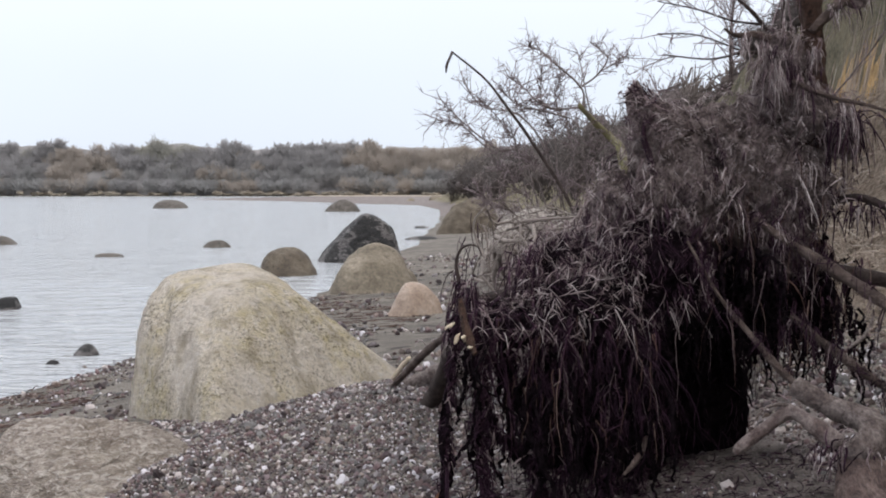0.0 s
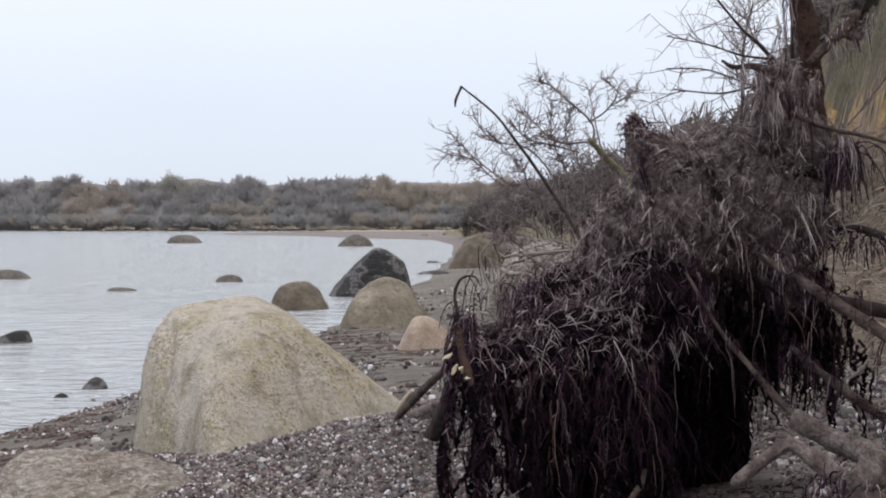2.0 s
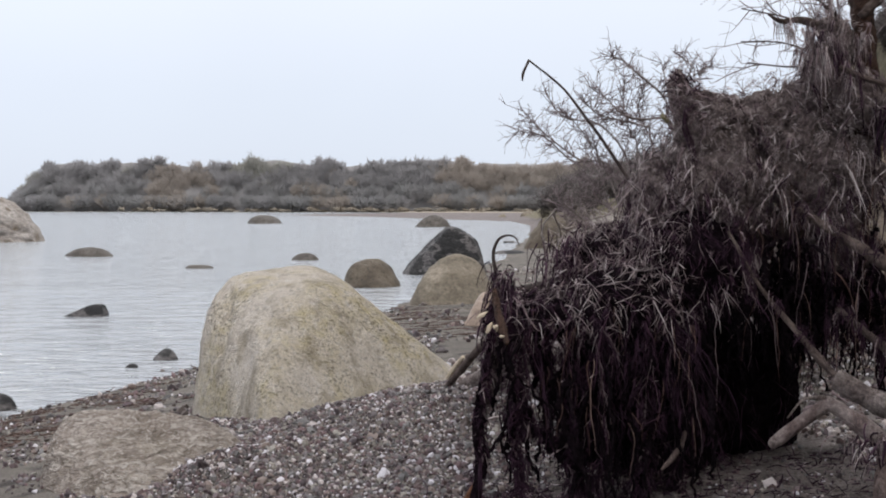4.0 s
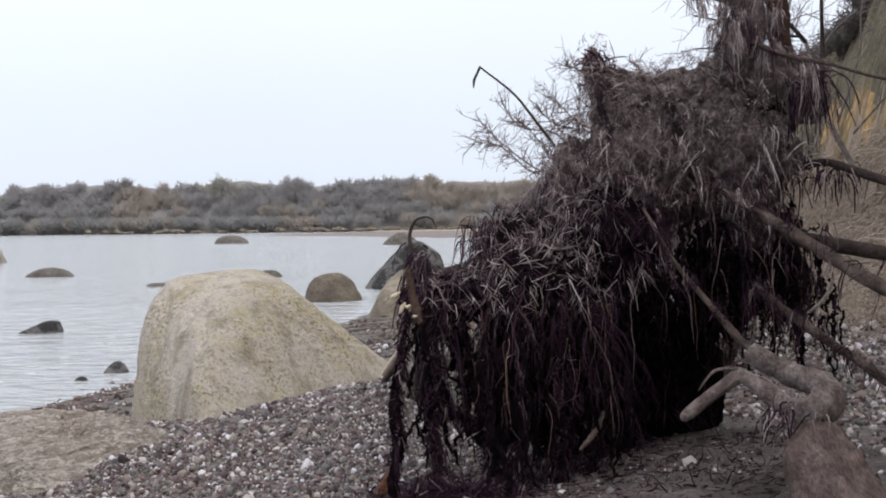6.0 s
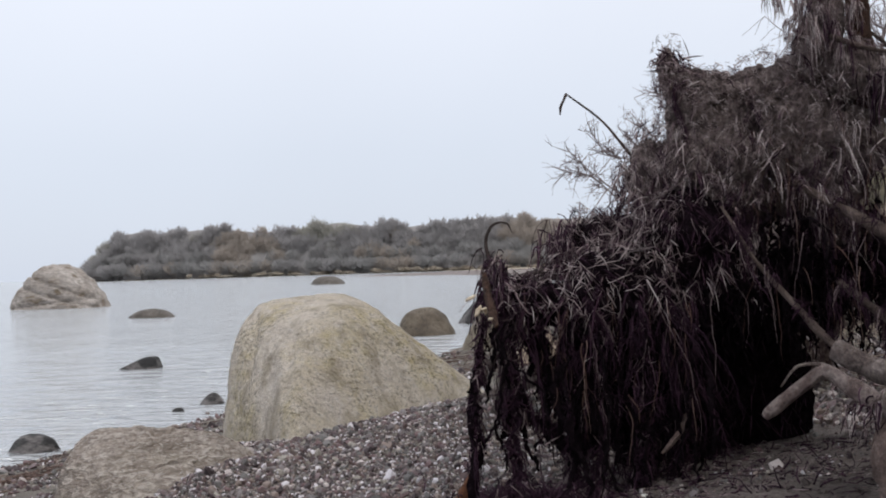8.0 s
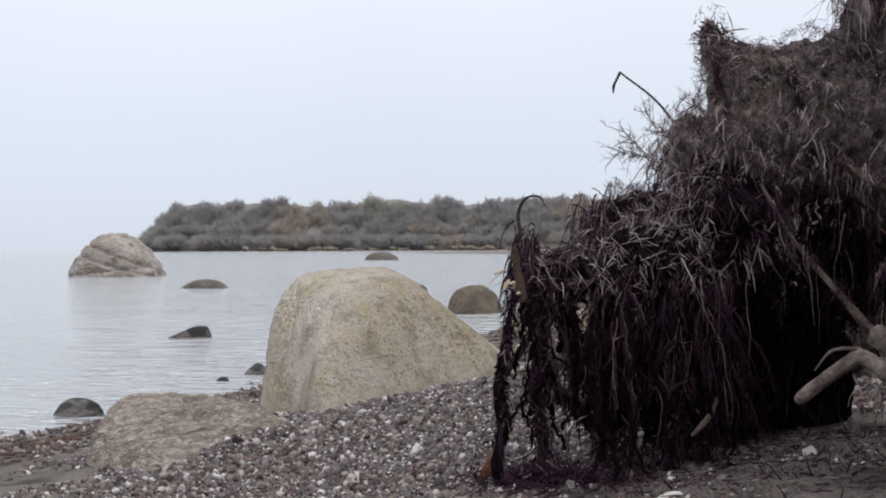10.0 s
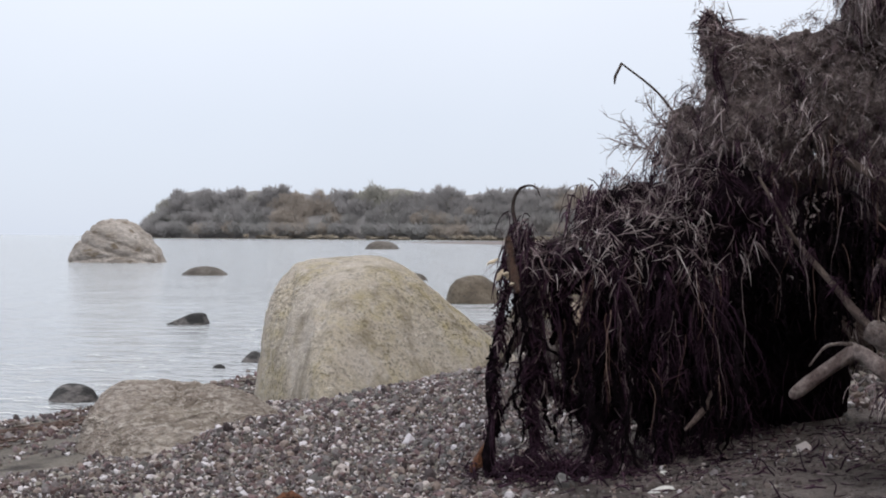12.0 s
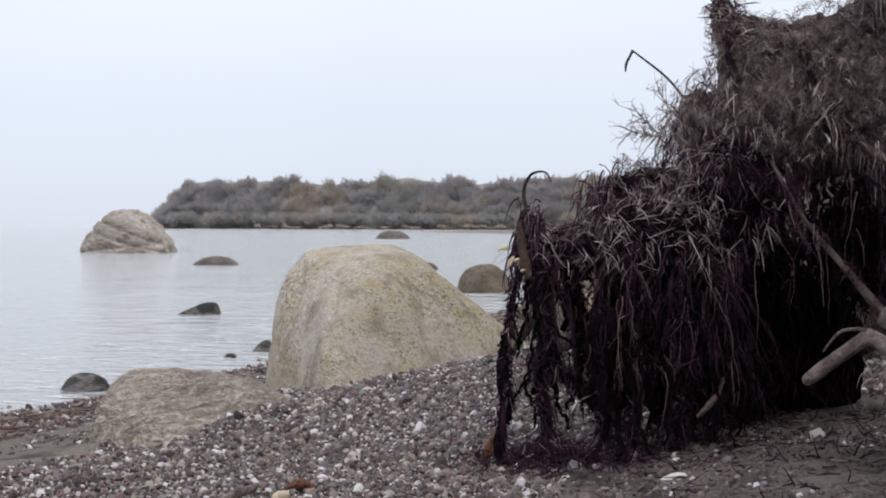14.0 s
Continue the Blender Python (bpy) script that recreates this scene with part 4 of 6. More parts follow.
    mat_of(a[::8], b[::8], 0.03, 0.15, 0.0012, 0.0040, (0.48, 0.38, 0.14), 1.3, 0.08)
    mat_of(p[~hi_up][::4], nn[~hi_up][::4], 0.03, 0.12, 0.0012, 0.0044, (0.30, 0.46, 0.24), 0.8)
    p, nn = weed_roots(9000, rng, lambda nn, p: (nn[:, 1] < 0.4) & (p[:, 2] < 1.2) & (p[:, 1] < 5.9))
    mat_of(p, nn, 0.04, 0.16, 0.002, 0.006, (0.88, 0.11, 0.01), 1.3)
    # a drier, paler layer on the level tops
    p, nn = weed_roots(6500, rng, lambda nn, p: (nn[:, 2] > 0.25) & (nn[:, 1] < 0.6) & (p[:, 0] < 0.95) & (p[:, 2] < 1.6))
    mat_of(p, nn, 0.04, 0.15, 0.0014, 0.0050, (0.08, 0.46, 0.46), 0.35, 0.2)
    # bundles over the whole front
    down = lambda nn: unit(nn * [0.25, 0.5, 0.2] + [0, 0, -0.8])
    p, nn = weed_roots(1500, rng, lambda nn, p: front(nn, p) & (nn[:, 2] < 0.5) & (p[:, 1] < 5.72))
    lower = p[:, 2] < 1.18
    tassels(p[lower], down(nn[lower]), 0.06, 0.34, (3, 9), 0.014, 0.6, 0.2, 0.6, 0.0010, 0.0040, (0.95, 0.045, 0.005), 9)
    p, nn = p[~lower], nn[~lower]
    keep = (p[:, 2] < 1.72) | (rng.uniform(0, 1, len(p)) < 0.3)
    p, nn = p[keep], nn[keep]
    tassels(p[::2], down(nn[::2]), 0.05, 0.26, (3, 9), 0.012, 0.6, 0.2, 0.45, 0.0010, 0.0038, (0.50, 0.38, 0.12), 9)
    # long half-dry blades that fan down over the middle of the mass
    p, nn = weed_roots(4000, rng, lambda nn, p: (nn[:, 1] < 0.1) & (nn[:, 2] < 0.7) & (p[:, 2] > 1.2) & (p[:, 2] < 1.85) & (p[:, 1] < 5.6))
    p, nn = p[sway(p, 0.24, 31)[:, 0] > -0.1], nn[sway(p, 0.24, 31)[:, 0] > -0.1]
    fan = unit(nn * [0.2, 0.8, 0.1] + [0, 0, -0.7] + sway(p, 0.35, 33) * [0.55, 0.1, 0.15])
    tassels(p + nn * 0.012, fan, 0.06, 0.34, (1, 5), 0.012, 1.0, 0.10, 0.18, 0.0012, 0.0042, (0.42, 0.36, 0.22), 8, 1.4)
    # longer bundles from the lower edges, leaving the hollow under the upper mass open
    p, nn = weed_roots(700, rng, lambda nn, p: (nn[:, 2] < 0.05) & (nn[:, 1] < 0.3) & (p[:, 1] < 5.7) & ((p[:, 0] < 0.95) | (rng.uniform(0, 1, len(p)) < 0.16)))
    tassels(p, down(nn), 0.08, 0.46, (4, 14), 0.012, 0.6, 0.2, 0.8, 0.0014, 0.0056, (0.955, 0.04, 0.005), 10)
    # curtain below the ledge at the sea end, in separate hanks with gaps
    for cx, cy, w, n, lo, hi in ((0.14, 5.20, 0.018, 4, 0.2, 0.4), (0.21, 5.2, 0.025, 8, 0.5, 0.85), (0.27, 5.24, 0.02, 4, 0.3, 0.7), (0.36, 5.3, 0.03, 6, 0.15, 0.4)):
        p = np.stack([rng.normal(cx, w, n), rng.normal(cy, 0.03, n), rng.uniform(0.92, 1.14, n)], 1)
        ropes(p[::3], lo, hi, 0.010, 0.02)
        tassels(p, np.tile([0, -0.3, -0.6], (n, 1)), lo * 0.6, hi, (2, 6), 0.010, 0.2, 0.3, 0.85, 0.0012, 0.005, (0.84, 0.13, 0.03), 13, 0.7)
    n = 70
    p = np.stack([rng.uniform(0.42, 1.02, n), rng.normal(5.26, 0.06, n), rng.uniform(0.75, 1.1, n)], 1)
    ropes(p, 0.25, 0.8, 0.008, 0.024)
    tassels(p, np.tile([0, -0.3, -0.6], (n, 1)), 0.2, 0.8, (2, 7), 0.016, 0.2, 0.42, 0.85, 0.0012, 0.0046, (0.93, 0.06, 0.01), 15, 1.3)
    n = 60
    p = np.stack([rng.uniform(1.35, 1.85, n), rng.normal(5.62, 0.08, n), rng.uniform(1.0, 1.5, n)], 1)
    ropes(p, 0.12, 0.45, 0.006, 0.018)
    n = 46
    p = np.stack([rng.uniform(0.98, 1.5, n), rng.normal(5.45, 0.08, n), rng.uniform(1.15, 1.45, n)], 1)
    ropes(p, 0.2, 0.6, 0.006, 0.018)
    p = spline([(0.10, 5.2, 1.0), (0.055, 5.2, 0.78), (0.03, 5.17, 0.6), (0.05, 5.15, 0.44), (0.04, 5.12, 0.3)], 34) + rng.normal(size=(34, 3)) * 0.01
    tassels(p, np.tile([0, -0.1, -1], (34, 1)), 0.05, 0.22, (5, 14), 0.008, 0.6, 0.22, 0.8, 0.0012, 0.0045, (0.85, 0.12, 0.03), 8)
    # fuzzy columns of short matted pieces
    thin_columns = ((((0.10, 5.2, 1.12), (0.07, 5.18, 0.8), (0.05, 5.16, 0.55), (0.03, 5.13, 0.27)), 0.022, 520), (((0.17, 5.25, 1.08), (0.21, 5.22, 0.8), (0.20, 5.2, 0.55), (0.24, 5.2, 0.25)), 0.044, 1700),
                          (((0.2, 5.2, 0.68), (0.28, 5.25, 0.58), (0.37, 5.3, 0.52), (0.46, 5.34, 0.40)), 0.026, 520), (((0.31, 5.3, 1.02), (0.345, 5.3, 0.8), (0.42, 5.33, 0.6)), 0.035, 700))
    thick_columns = ((((0.44, 5.3, 1.0), (0.45, 5.28, 0.7), (0.46, 5.26, 0.26)), 0.05, 1300), (((0.56, 5.28, 1.0), (0.55, 5.25, 0.7), (0.57, 5.24, 0.26)), 0.06, 1500), (((0.1, 5.1, 0.25), (0.3, 5.12, 0.26), (0.6, 5.12, 0.27)), 0.045, 900),
                          (((0.9, 5.26, 1.0), (0.93, 5.3, 0.7), (0.9, 5.32, 0.3)), 0.06, 1200), (((0.75, 5.2, 0.9), (0.77, 5.2, 0.6), (0.74, 5.2, 0.28)), 0.05, 900))
    for line_of, r, n in thin_columns + thick_columns:
        d = unit(rng.normal(size=(n, 3)))
        p = spline(line_of, n) + d * r * rng.uniform(0.2, 1.2, (n, 1)) * (1 + 0.5 * sway(spline(line_of, n), 0.15, 12)[:, :1])
        mat_of(p, d, 0.03, 0.13, 0.0012, 0.006, (0.90, 0.09, 0.01), 1.1)
        ropes(spline(line_of, 8)[:6], 0.1, 0.3, r * 0.3, r * 0.8)
    # fan of half-dry roots in the middle of the curtain
    p = np.stack([rng.uniform(0.45, 0.95, 30), rng.normal(5.13, 0.03, 30), rng.uniform(0.62, 1.02, 30)], 1)
    tassels(p, np.tile([0.03, -0.2, -0.9], (30, 1)), 0.10, 0.38, (3, 8), 0.014, 0.3, 0.14, 0.9, 0.0012, 0.0036, (0.72, 0.24, 0.04), 14, 1.0)
    # thin single hanging roots in front of the hollow
    for x, z, L in ((1.12, 1.20, 0.72), (1.27, 1.2, 0.42), (1.4, 1.3, 0.4), (0.86, 0.95, 0.6), (0.62, 0.95, 0.66), (1.5, 1.5, 0.4), (0.94, 1.0, 0.5), (0.78, 0.9, 0.5), (1.6, 1.4, 0.35), (1.68, 1.3, 0.3)):
        n = 2
        p = np.tile([x, 5.12, z], (n, 1)) + rng.normal(size=(n, 3)) * 0.016
        pts, r = hang(p, np.tile([0, -0.1, -1], (n, 1)), rng, rng.uniform(0.4, 1, n) * L, 18, 1.0, 0.24, 0.9, rng.uniform(0.0012, 0.0024, n), 0.3, 0.05)
        mid.add(*strand_faces(pts, r * rng.uniform(0.6, 1.3, r.shape), 3, 0.5, rng))
    # single dry strands that stick out and catch the light
    p, nn = weed_roots(900, rng, lambda nn, p: front(nn, p) & (nn[:, 1] < -0.2) & (p[:, 2] > 0.92) & (p[:, 2] < 1.75))
    put(pale, p, nn * flat_x + rng.normal(size=p.shape) * 0.5 + [0, 0, -0.7], 0.04, 0.16, 4, 1.0, 0.05, 0.15, 0.0018, 0.0048)
    put(mid, p[::2], nn[::2] * flat_x + rng.normal(size=p[::2].shape) * 0.5 + [0, 0, -0.7], 0.04, 0.18, 4, 1.0, 0.06, 0.15, 0.0018, 0.005)
    # straw caught where the trunk forks
    p = rng.normal((1.60, 4.46, 0.70), (0.07, 0.06, 0.03), (190, 3))
    put(dark, p[160:], unit(rng.normal(size=(30, 3)) + [-0.3, -0.4, 0.0]), 0.04, 0.15, 6, 0.9, 0.35, 0.6, 0.002, 0.007)
    p = p[:60]
    put(pale, p[:30], unit(rng.normal(size=(30, 3)) + [-0.4, -0.4, 0.2]), 0.04, 0.16, 6, 0.9, 0.2, 0.6, 0.0015, 0.0035)
    put(mid, p, unit(rng.normal(size=(60, 3)) + [-0.4, -0.4, 0.2]), 0.04, 0.14, 6, 0.9, 0.25, 0.6, 0.002, 0.004)
    # weed draped over the limbs
    for line_of, n in ((((1.45, 5.30, 1.55), (1.64, 5.2, 1.41), (1.93, 4.85, 1.18)), 14), (((1.60, 5.24, 1.12), (1.80, 5.08, 0.93), (2.1, 4.95, 0.7)), 16),
                       (((1.6, 5.55, 1.38), (1.9, 5.5, 1.31), (2.3, 5.4, 1.24)), 8), (((1.66, 5.3, 2.12), (1.76, 5.24, 2.06), (1.84, 5.2, 2.04)), 10),
                       (((1.75, 5.5, 1.66), (1.86, 5.4, 1.65), (1.96, 5.3, 1.6)), 7), (((1.33, 5.42, 2.39), (1.46, 5.46, 2.39), (1.6, 5.5, 2.36)), 14), (((1.80, 5.5, 2.50), (1.87, 5.5, 2.58), (2.0, 5.5, 2.65)), 20)):
        p = spline(line_of, n) + rng.normal(size=(n, 3)) * 0.015
        tassels(p, np.tile([0, -0.1, -0.6], (n, 1)), 0.04, 0.26, (3, 10), 0.008, 0.6, 0.25, 0.8, 0.0012, 0.0042, (0.35, 0.40, 0.25), 8)
    # scraps of weed stuck to the slanting limbs
    for line_of, n in ((((1.42, 5.31, 1.56), (1.64, 5.19, 1.41), (1.93, 4.84, 1.18)), 420), (((1.11, 5.21, 1.46), (1.24, 5.14, 1.22), (1.39, 5.09, 1.03), (1.5, 4.98, 0.9)), 380), (((1.58, 5.24, 1.13), (1.80, 5.07, 0.93), (2.1, 4.95, 0.7)), 460)):
        d = unit(rng.normal(size=(n, 3)))
        p = spline(line_of, n) + d * 0.02
        q = sway(p, 0.12, 14)[:, 0] > -0.1
        mat_of(p[q], d[q], 0.02, 0.11, 0.001, 0.004, (0.6, 0.33, 0.07), 0.9)
    # spiky tuft at the sea end, ragged top of the peak, shoulder by the standing trunk
    for c, s, n, lo, hi in (((0.14, 5.35, 1.17), (0.03, 0.05, 0.06), 240, 0.06, 0.16), ((0.19, 5.3, 1.1), (0.05, 0.05, 0.04), 160, 0.08, 0.2),
                            ((1.84, 5.33, 2.0), (0.05, 0.03, 0.02), 60, 0.1, 0.3), ((1.92, 5.4, 1.6), (0.08, 0.04, 0.02), 50, 0.06, 0.22), ((0.42, 5.42, 1.32), (0.04, 0.06, 0.05), 160, 0.06, 0.2)):
        p = rng.normal(c, s, (n, 3))
        up = unit(rng.normal(size=(n, 3)) + [0, -0.3, 0.3])
        put(dark, p, up, lo, hi, 6, 0.9, 0.2, 0.75, 0.002, 0.006)
        put(mid, p[: n // 2], up[: n // 2], lo, hi, 6, 0.9, 0.25, 0.6, 0.002, 0.005)
    # ragged upright scraps on the peak
    p = np.stack([rng.uniform(0.875, 1.02, 420), rng.normal(5.46, 0.05, 420), rng.uniform(1.9, 2.13, 420)], 1)
    mat_of(p, np.tile([0, -0.8, 0.6], (420, 1)), 0.03, 0.12, 0.0015, 0.005, (0.25, 0.6, 0.15), 0.3)
    p = np.stack([rng.normal(0.925, 0.025, 90), rng.normal(5.46, 0.03, 90), rng.uniform(2.08, 2.15, 90)], 1)
    put(mid, p[:40], unit(rng.normal(size=(40, 3)) * 0.6 + [-0.2, -0.2, 0.5]), 0.02, 0.05, 3, 1.0, 0.1, 0.05, 0.002, 0.006)
    put(dark, p[:40], unit(rng.normal(size=(40, 3)) * 0.6 + [-0.2, -0.2, 0.3]), 0.02, 0.05, 3, 1.0, 0.1, 0.1, 0.002, 0.007)
    # grey-brown felt and hanging strips round the foot of the standing trunk and under the ledge
    p = np.stack([rng.uniform(1.36, 1.74, 90), rng.normal(5.40, 0.03, 90), rng.uniform(2.08, 2.38, 90)], 1)
    p = p[p[:, 0] > 1.36 + (2.38 - p[:, 2]) * 0.4]
    tassels(p, np.tile([0, -0.2, -0.7], (len(p), 1)), 0.05, 0.24, (6, 16), 0.009, 0.6, 0.2, 0.7, 0.0012, 0.0045, (0.15, 0.55, 0.30), 8)
    p = np.stack([rng.uniform(1.56, 1.68, 26), rng.normal(5.46, 0.02, 26), rng.uniform(2.2, 3.0, 26)], 1)
    tassels(p, np.tile([0, -0.05, -1], (26, 1)), 0.15, 0.5, (2, 6), 0.006, 1.0, 0.08, 0.6, 0.0015, 0.005, (0.2, 0.5, 0.3), 10)
    # roots that hang under the limbs on the landward side
    n = 26
    p = np.stack([rng.uniform(1.45, 1.95, n), rng.uniform(5.25, 5.6, n), rng.uniform(0.95, 1.6, n)], 1)
    tassels(p, np.tile([0, -0.2, -1], (n, 1)), 0.1, 0.4, (3, 8), 0.012, 0.2, 0.2, 0.9, 0.002, 0.005, (0.72, 0.22, 0.06))
    n = 60
    p = np.stack([rng.uniform(1.55, 1.98, n), rng.normal(5.5, 0.06, n), rng.uniform(0.95, 1.42, n)], 1)
    ropes(p, 0.1, 0.36, 0.004, 0.014, 0.35)
    # thin crooked brown roots among the wet weed
    fibres = Soup()
    for x0, x1, y0, z0, z1, lo, hi, n in ((0.2, 1.0, 5.13, 0.62, 1.15, 0.08, 0.4, 34), (0.95, 1.5, 5.3, 0.95, 1.5, 0.1, 0.4, 9), (1.5, 1.95, 5.34, 0.95, 1.5, 0.1, 0.4, 26), (1.2, 1.85, 5.36, 1.45, 1.9, 0.1, 0.4, 24)):
        p = np.stack([rng.uniform(x0, x1, n), rng.normal(y0, 0.04, n), rng.uniform(z0, z1, n)], 1)
        pts, r = hang(p, np.tile([0, -0.2, -0.8], (n, 1)), rng, lo + (hi - lo) * rng.uniform(0, 1, n) ** 2, 16, 1.0, 0.20, 0.8, rng.uniform(0.0010, 0.0030, n), 0.3, 0.3)
        fibres.add(*strand_faces(pts, r * rng.uniform(0.6, 1.3, r.shape), 4, 0.8, rng))
    # wet litter on the mud below
    n = 3600
    p = np.stack([rng.uniform(-0.08, 1.9, n), rng.uniform(3.6, 5.8, n), np.zeros(n)], 1)
    p = p[(p[:, 0] > 0.5) | (p[:, 1] > 5.05)]
    p = p[(p[:, 1] > 4.75) | (rng.uniform(0, 1, len(p)) < 0.5)]
    p[:, 2] = ground_z(p[:, 0], p[:, 1]) + 0.012
    litter = unit(rng.normal(size=p.shape) * [1, 1, 0.1])
    put(dark, p[::2], litter[::2], 0.02, 0.09, 5, 1.0, 0.35, 0.1, 0.002, 0.006)
    put(mid, p[1::4], litter[1::4], 0.02, 0.09, 4, 1.0, 0.2, 0.1, 0.0012, 0.004)
    put(pale, p[3::24], litter[3::24], 0.02, 0.07, 4, 1.0, 0.1, 0.1, 0.0012, 0.003)
    # mat of torn weed round the foot of the sea end
    n = 380
    p = np.stack([rng.normal(0.30, 0.18, n), rng.normal(5.02, 0.10, n), np.zeros(n)], 1)
    p[:, 2] = ground_z(p[:, 0], p[:, 1]) + 0.012 + np.abs(rng.normal(0, 0.02, n))
    put(dark, p, unit(rng.normal(size=p.shape) * [1, 1, 0.25]), 0.03, 0.11, 5, 1.0, 0.3, 0.15, 0.002, 0.006)
    top = new("seaweed_heap")
    tagged(top, "black-brown seaweed and dry eelgrass hanging matted over a fallen tree", "seaweed", kind="stuff")
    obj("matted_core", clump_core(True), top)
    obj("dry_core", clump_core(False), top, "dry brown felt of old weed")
    obj("matted_hanks", mats.mesh("matted_hanks", M["shaded_weed"]), top, "thick matted hanks of wet weed")
    obj("dark_strands", dark.mesh("dark_strands", M["weed_dark"]), top, "long wet black-brown strands, more of them in the shaded hollow")
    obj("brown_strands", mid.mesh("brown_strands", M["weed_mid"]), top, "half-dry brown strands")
    obj("root_fibres", fibres.mesh("root_fibres", M["root_fibre"]), top, "thin crooked reddish-brown roots")
    obj("dry_strands", pale.mesh("dry_strands", M["weed_pale"]), top, "dry straw-coloured eelgrass strands")


build_weed()

tree = tagged(new("fallen_tree"), "fallen tree with reddish bark and broken limbs under hanging seaweed", "fallen tree")


def limb(name, points, radii, mat, seed, label="", rough=0.12, sides=12, k=30, parent=None, knots=0.0):
    return obj(name, limb_mesh(name, points, radii, M[mat], seed, sides, k, rough, knots), parent or tree, label)


limb("trunk", [(1.66, 3.55, 0.22), (1.65, 3.9, 0.34), (1.645, 4.15, 0.44), (1.64, 4.38, 0.55), (1.63, 4.50, 0.63)], [0.155, 0.155, 0.15, 0.125, 0.075], "redwood", 1,
     "thick trunk with wet reddish bark", 0.15, 40, 90)
limb("limb", [(1.50, 4.88, 0.86), (1.61, 4.75, 0.80), (1.70, 4.62, 0.77), (1.70, 4.5, 0.73), (1.60, 4.42, 0.68)], [0.038, 0.045, 0.052, 0.056, 0.055], "wood", 2, "smooth grey-brown limb", 0.16, knots=0.4)
limb("limb", [(1.188, 4.62, 0.642), (1.205, 4.62, 0.655), (1.31, 4.62, 0.74), (1.405, 4.62, 0.805), (1.47, 4.56, 0.77), (1.56, 4.5, 0.70)], [0.006, 0.019, 0.024, 0.028, 0.027, 0.032], "elbow_wood", 3, "crooked elbow of bare wood", 0.18, knots=0.6)
limb("twig", [(1.25, 4.6, 0.755), (1.30, 4.6, 0.82), (1.35, 4.61, 0.835), (1.41, 4.62, 0.83)], [0.003, 0.005, 0.006, 0.009], "wood", 4)
limb("limb", [(1.42, 5.32, 1.545), (1.64, 5.2, 1.39), (1.77, 5.05, 1.29), (1.93, 4.85, 1.16), (2.1, 4.7, 1.05)], [0.014, 0.022, 0.024, 0.026, 0.028], "brown_bark", 5, "straight broken limb slanting down", 0.22, 14, 50, knots=0.4)
limb("limb", [(1.11, 5.22, 1.45), (1.24, 5.15, 1.21), (1.39, 5.1, 1.02), (1.48, 5.0, 0.9), (1.54, 4.85, 0.84)], [0.005, 0.008, 0.011, 0.012, 0.010], "brown_bark", 6, "", 0.3, 14, 50, knots=0.5)
limb("limb", [(1.58, 5.25, 1.12), (1.68, 5.16, 1.02), (1.80, 5.08, 0.92), (1.98, 5.0, 0.79), (2.15, 4.95, 0.66)], [0.012, 0.016, 0.019, 0.018, 0.016], "brown_bark", 7, "", 0.3, 14, 50, knots=0.5)
limb("limb", [(1.55, 5.55, 1.36), (1.80, 5.5, 1.31), (2.12, 5.45, 1.25), (2.4, 5.4, 1.2)], [0.03, 0.035, 0.035, 0.03], "bark", 8)
limb("limb", [(1.72, 4.9, 1.02), (1.755, 4.9, 1.045), (1.79, 4.9, 1.08), (1.815, 4.9, 1.13), (1.82, 4.9, 1.18)], [0.004, 0.007, 0.008, 0.007, 0.004], "wood", 9, "pale peeled twig", 0.2)
limb("standing_trunk", [(1.77, 5.60, 1.85), (1.765, 5.57, 2.0), (1.76, 5.55, 2.15), (1.735, 5.55, 2.45), (1.69, 5.55, 2.75), (1.65, 5.55, 3.5)], [0.07, 0.06, 0.052, 0.05, 0.056, 0.056], "rust_bark", 10,
     "dark upright dead trunk with peeling strips", 0.34, 18, 80)
limb("limb", [(1.60, 5.35, 2.16), (1.66, 5.3, 2.12), (1.76, 5.25, 2.075), (1.89, 5.2, 2.04), (2.07, 5.2, 1.985), (2.3, 5.15, 1.93)], [0.012, 0.013, 0.010, 0.008, 0.007, 0.006], "brown_bark", 11)
limb("limb", [(1.30, 5.40, 2.40), (1.36, 5.42, 2.375), (1.46, 5.46, 2.38), (1.66, 5.5, 2.32)], [0.005, 0.011, 0.016, 0.022], "brown_bark", 12, "", 0.5)
limb("limb", [(1.72, 5.5, 2.40), (1.80, 5.5, 2.48), (1.87, 5.5, 2.55), (1.92, 5.5, 2.615), (1.95, 5.5, 2.63)], [0.022, 0.024, 0.023, 0.020, 0.012], "brown_bark", 13, "", 0.6, 14, 40, knots=0.8)
limb("limb", [(1.72, 5.52, 1.66), (1.82, 5.48, 1.625), (1.92, 5.4, 1.64), (2.06, 5.3, 1.58), (2.25, 5.2, 1.5)], [0.022, 0.02, 0.018, 0.02, 0.02], "bark", 14)
limb("root", [(0.06, 6.85, 0.86), (-0.108, 7.4, 0.664), (-0.253, 7.8, 0.474), (-0.39, 8.1, 0.295)], [0.018, 0.025, 0.025, 0.018], "brown_bark", 15, "broken driftwood stick")
limb("root", [(-0.24, 7.88, 0.555), (-0.29, 7.95, 0.49), (-0.36, 8.02, 0.39)], [0.014, 0.018, 0.016], "split", 16)
limb("root", [(0.16, 5.5, 1.05), (0.102, 5.9, 0.93), (0.045, 6.6, 0.731), (-0.022, 7.2, 0.489), (-0.094, 7.5, 0.313), (-0.166, 7.7, 0.19)], [0.035, 0.04, 0.045, 0.05, 0.06, 0.05], "bark", 17, "", 0.2)
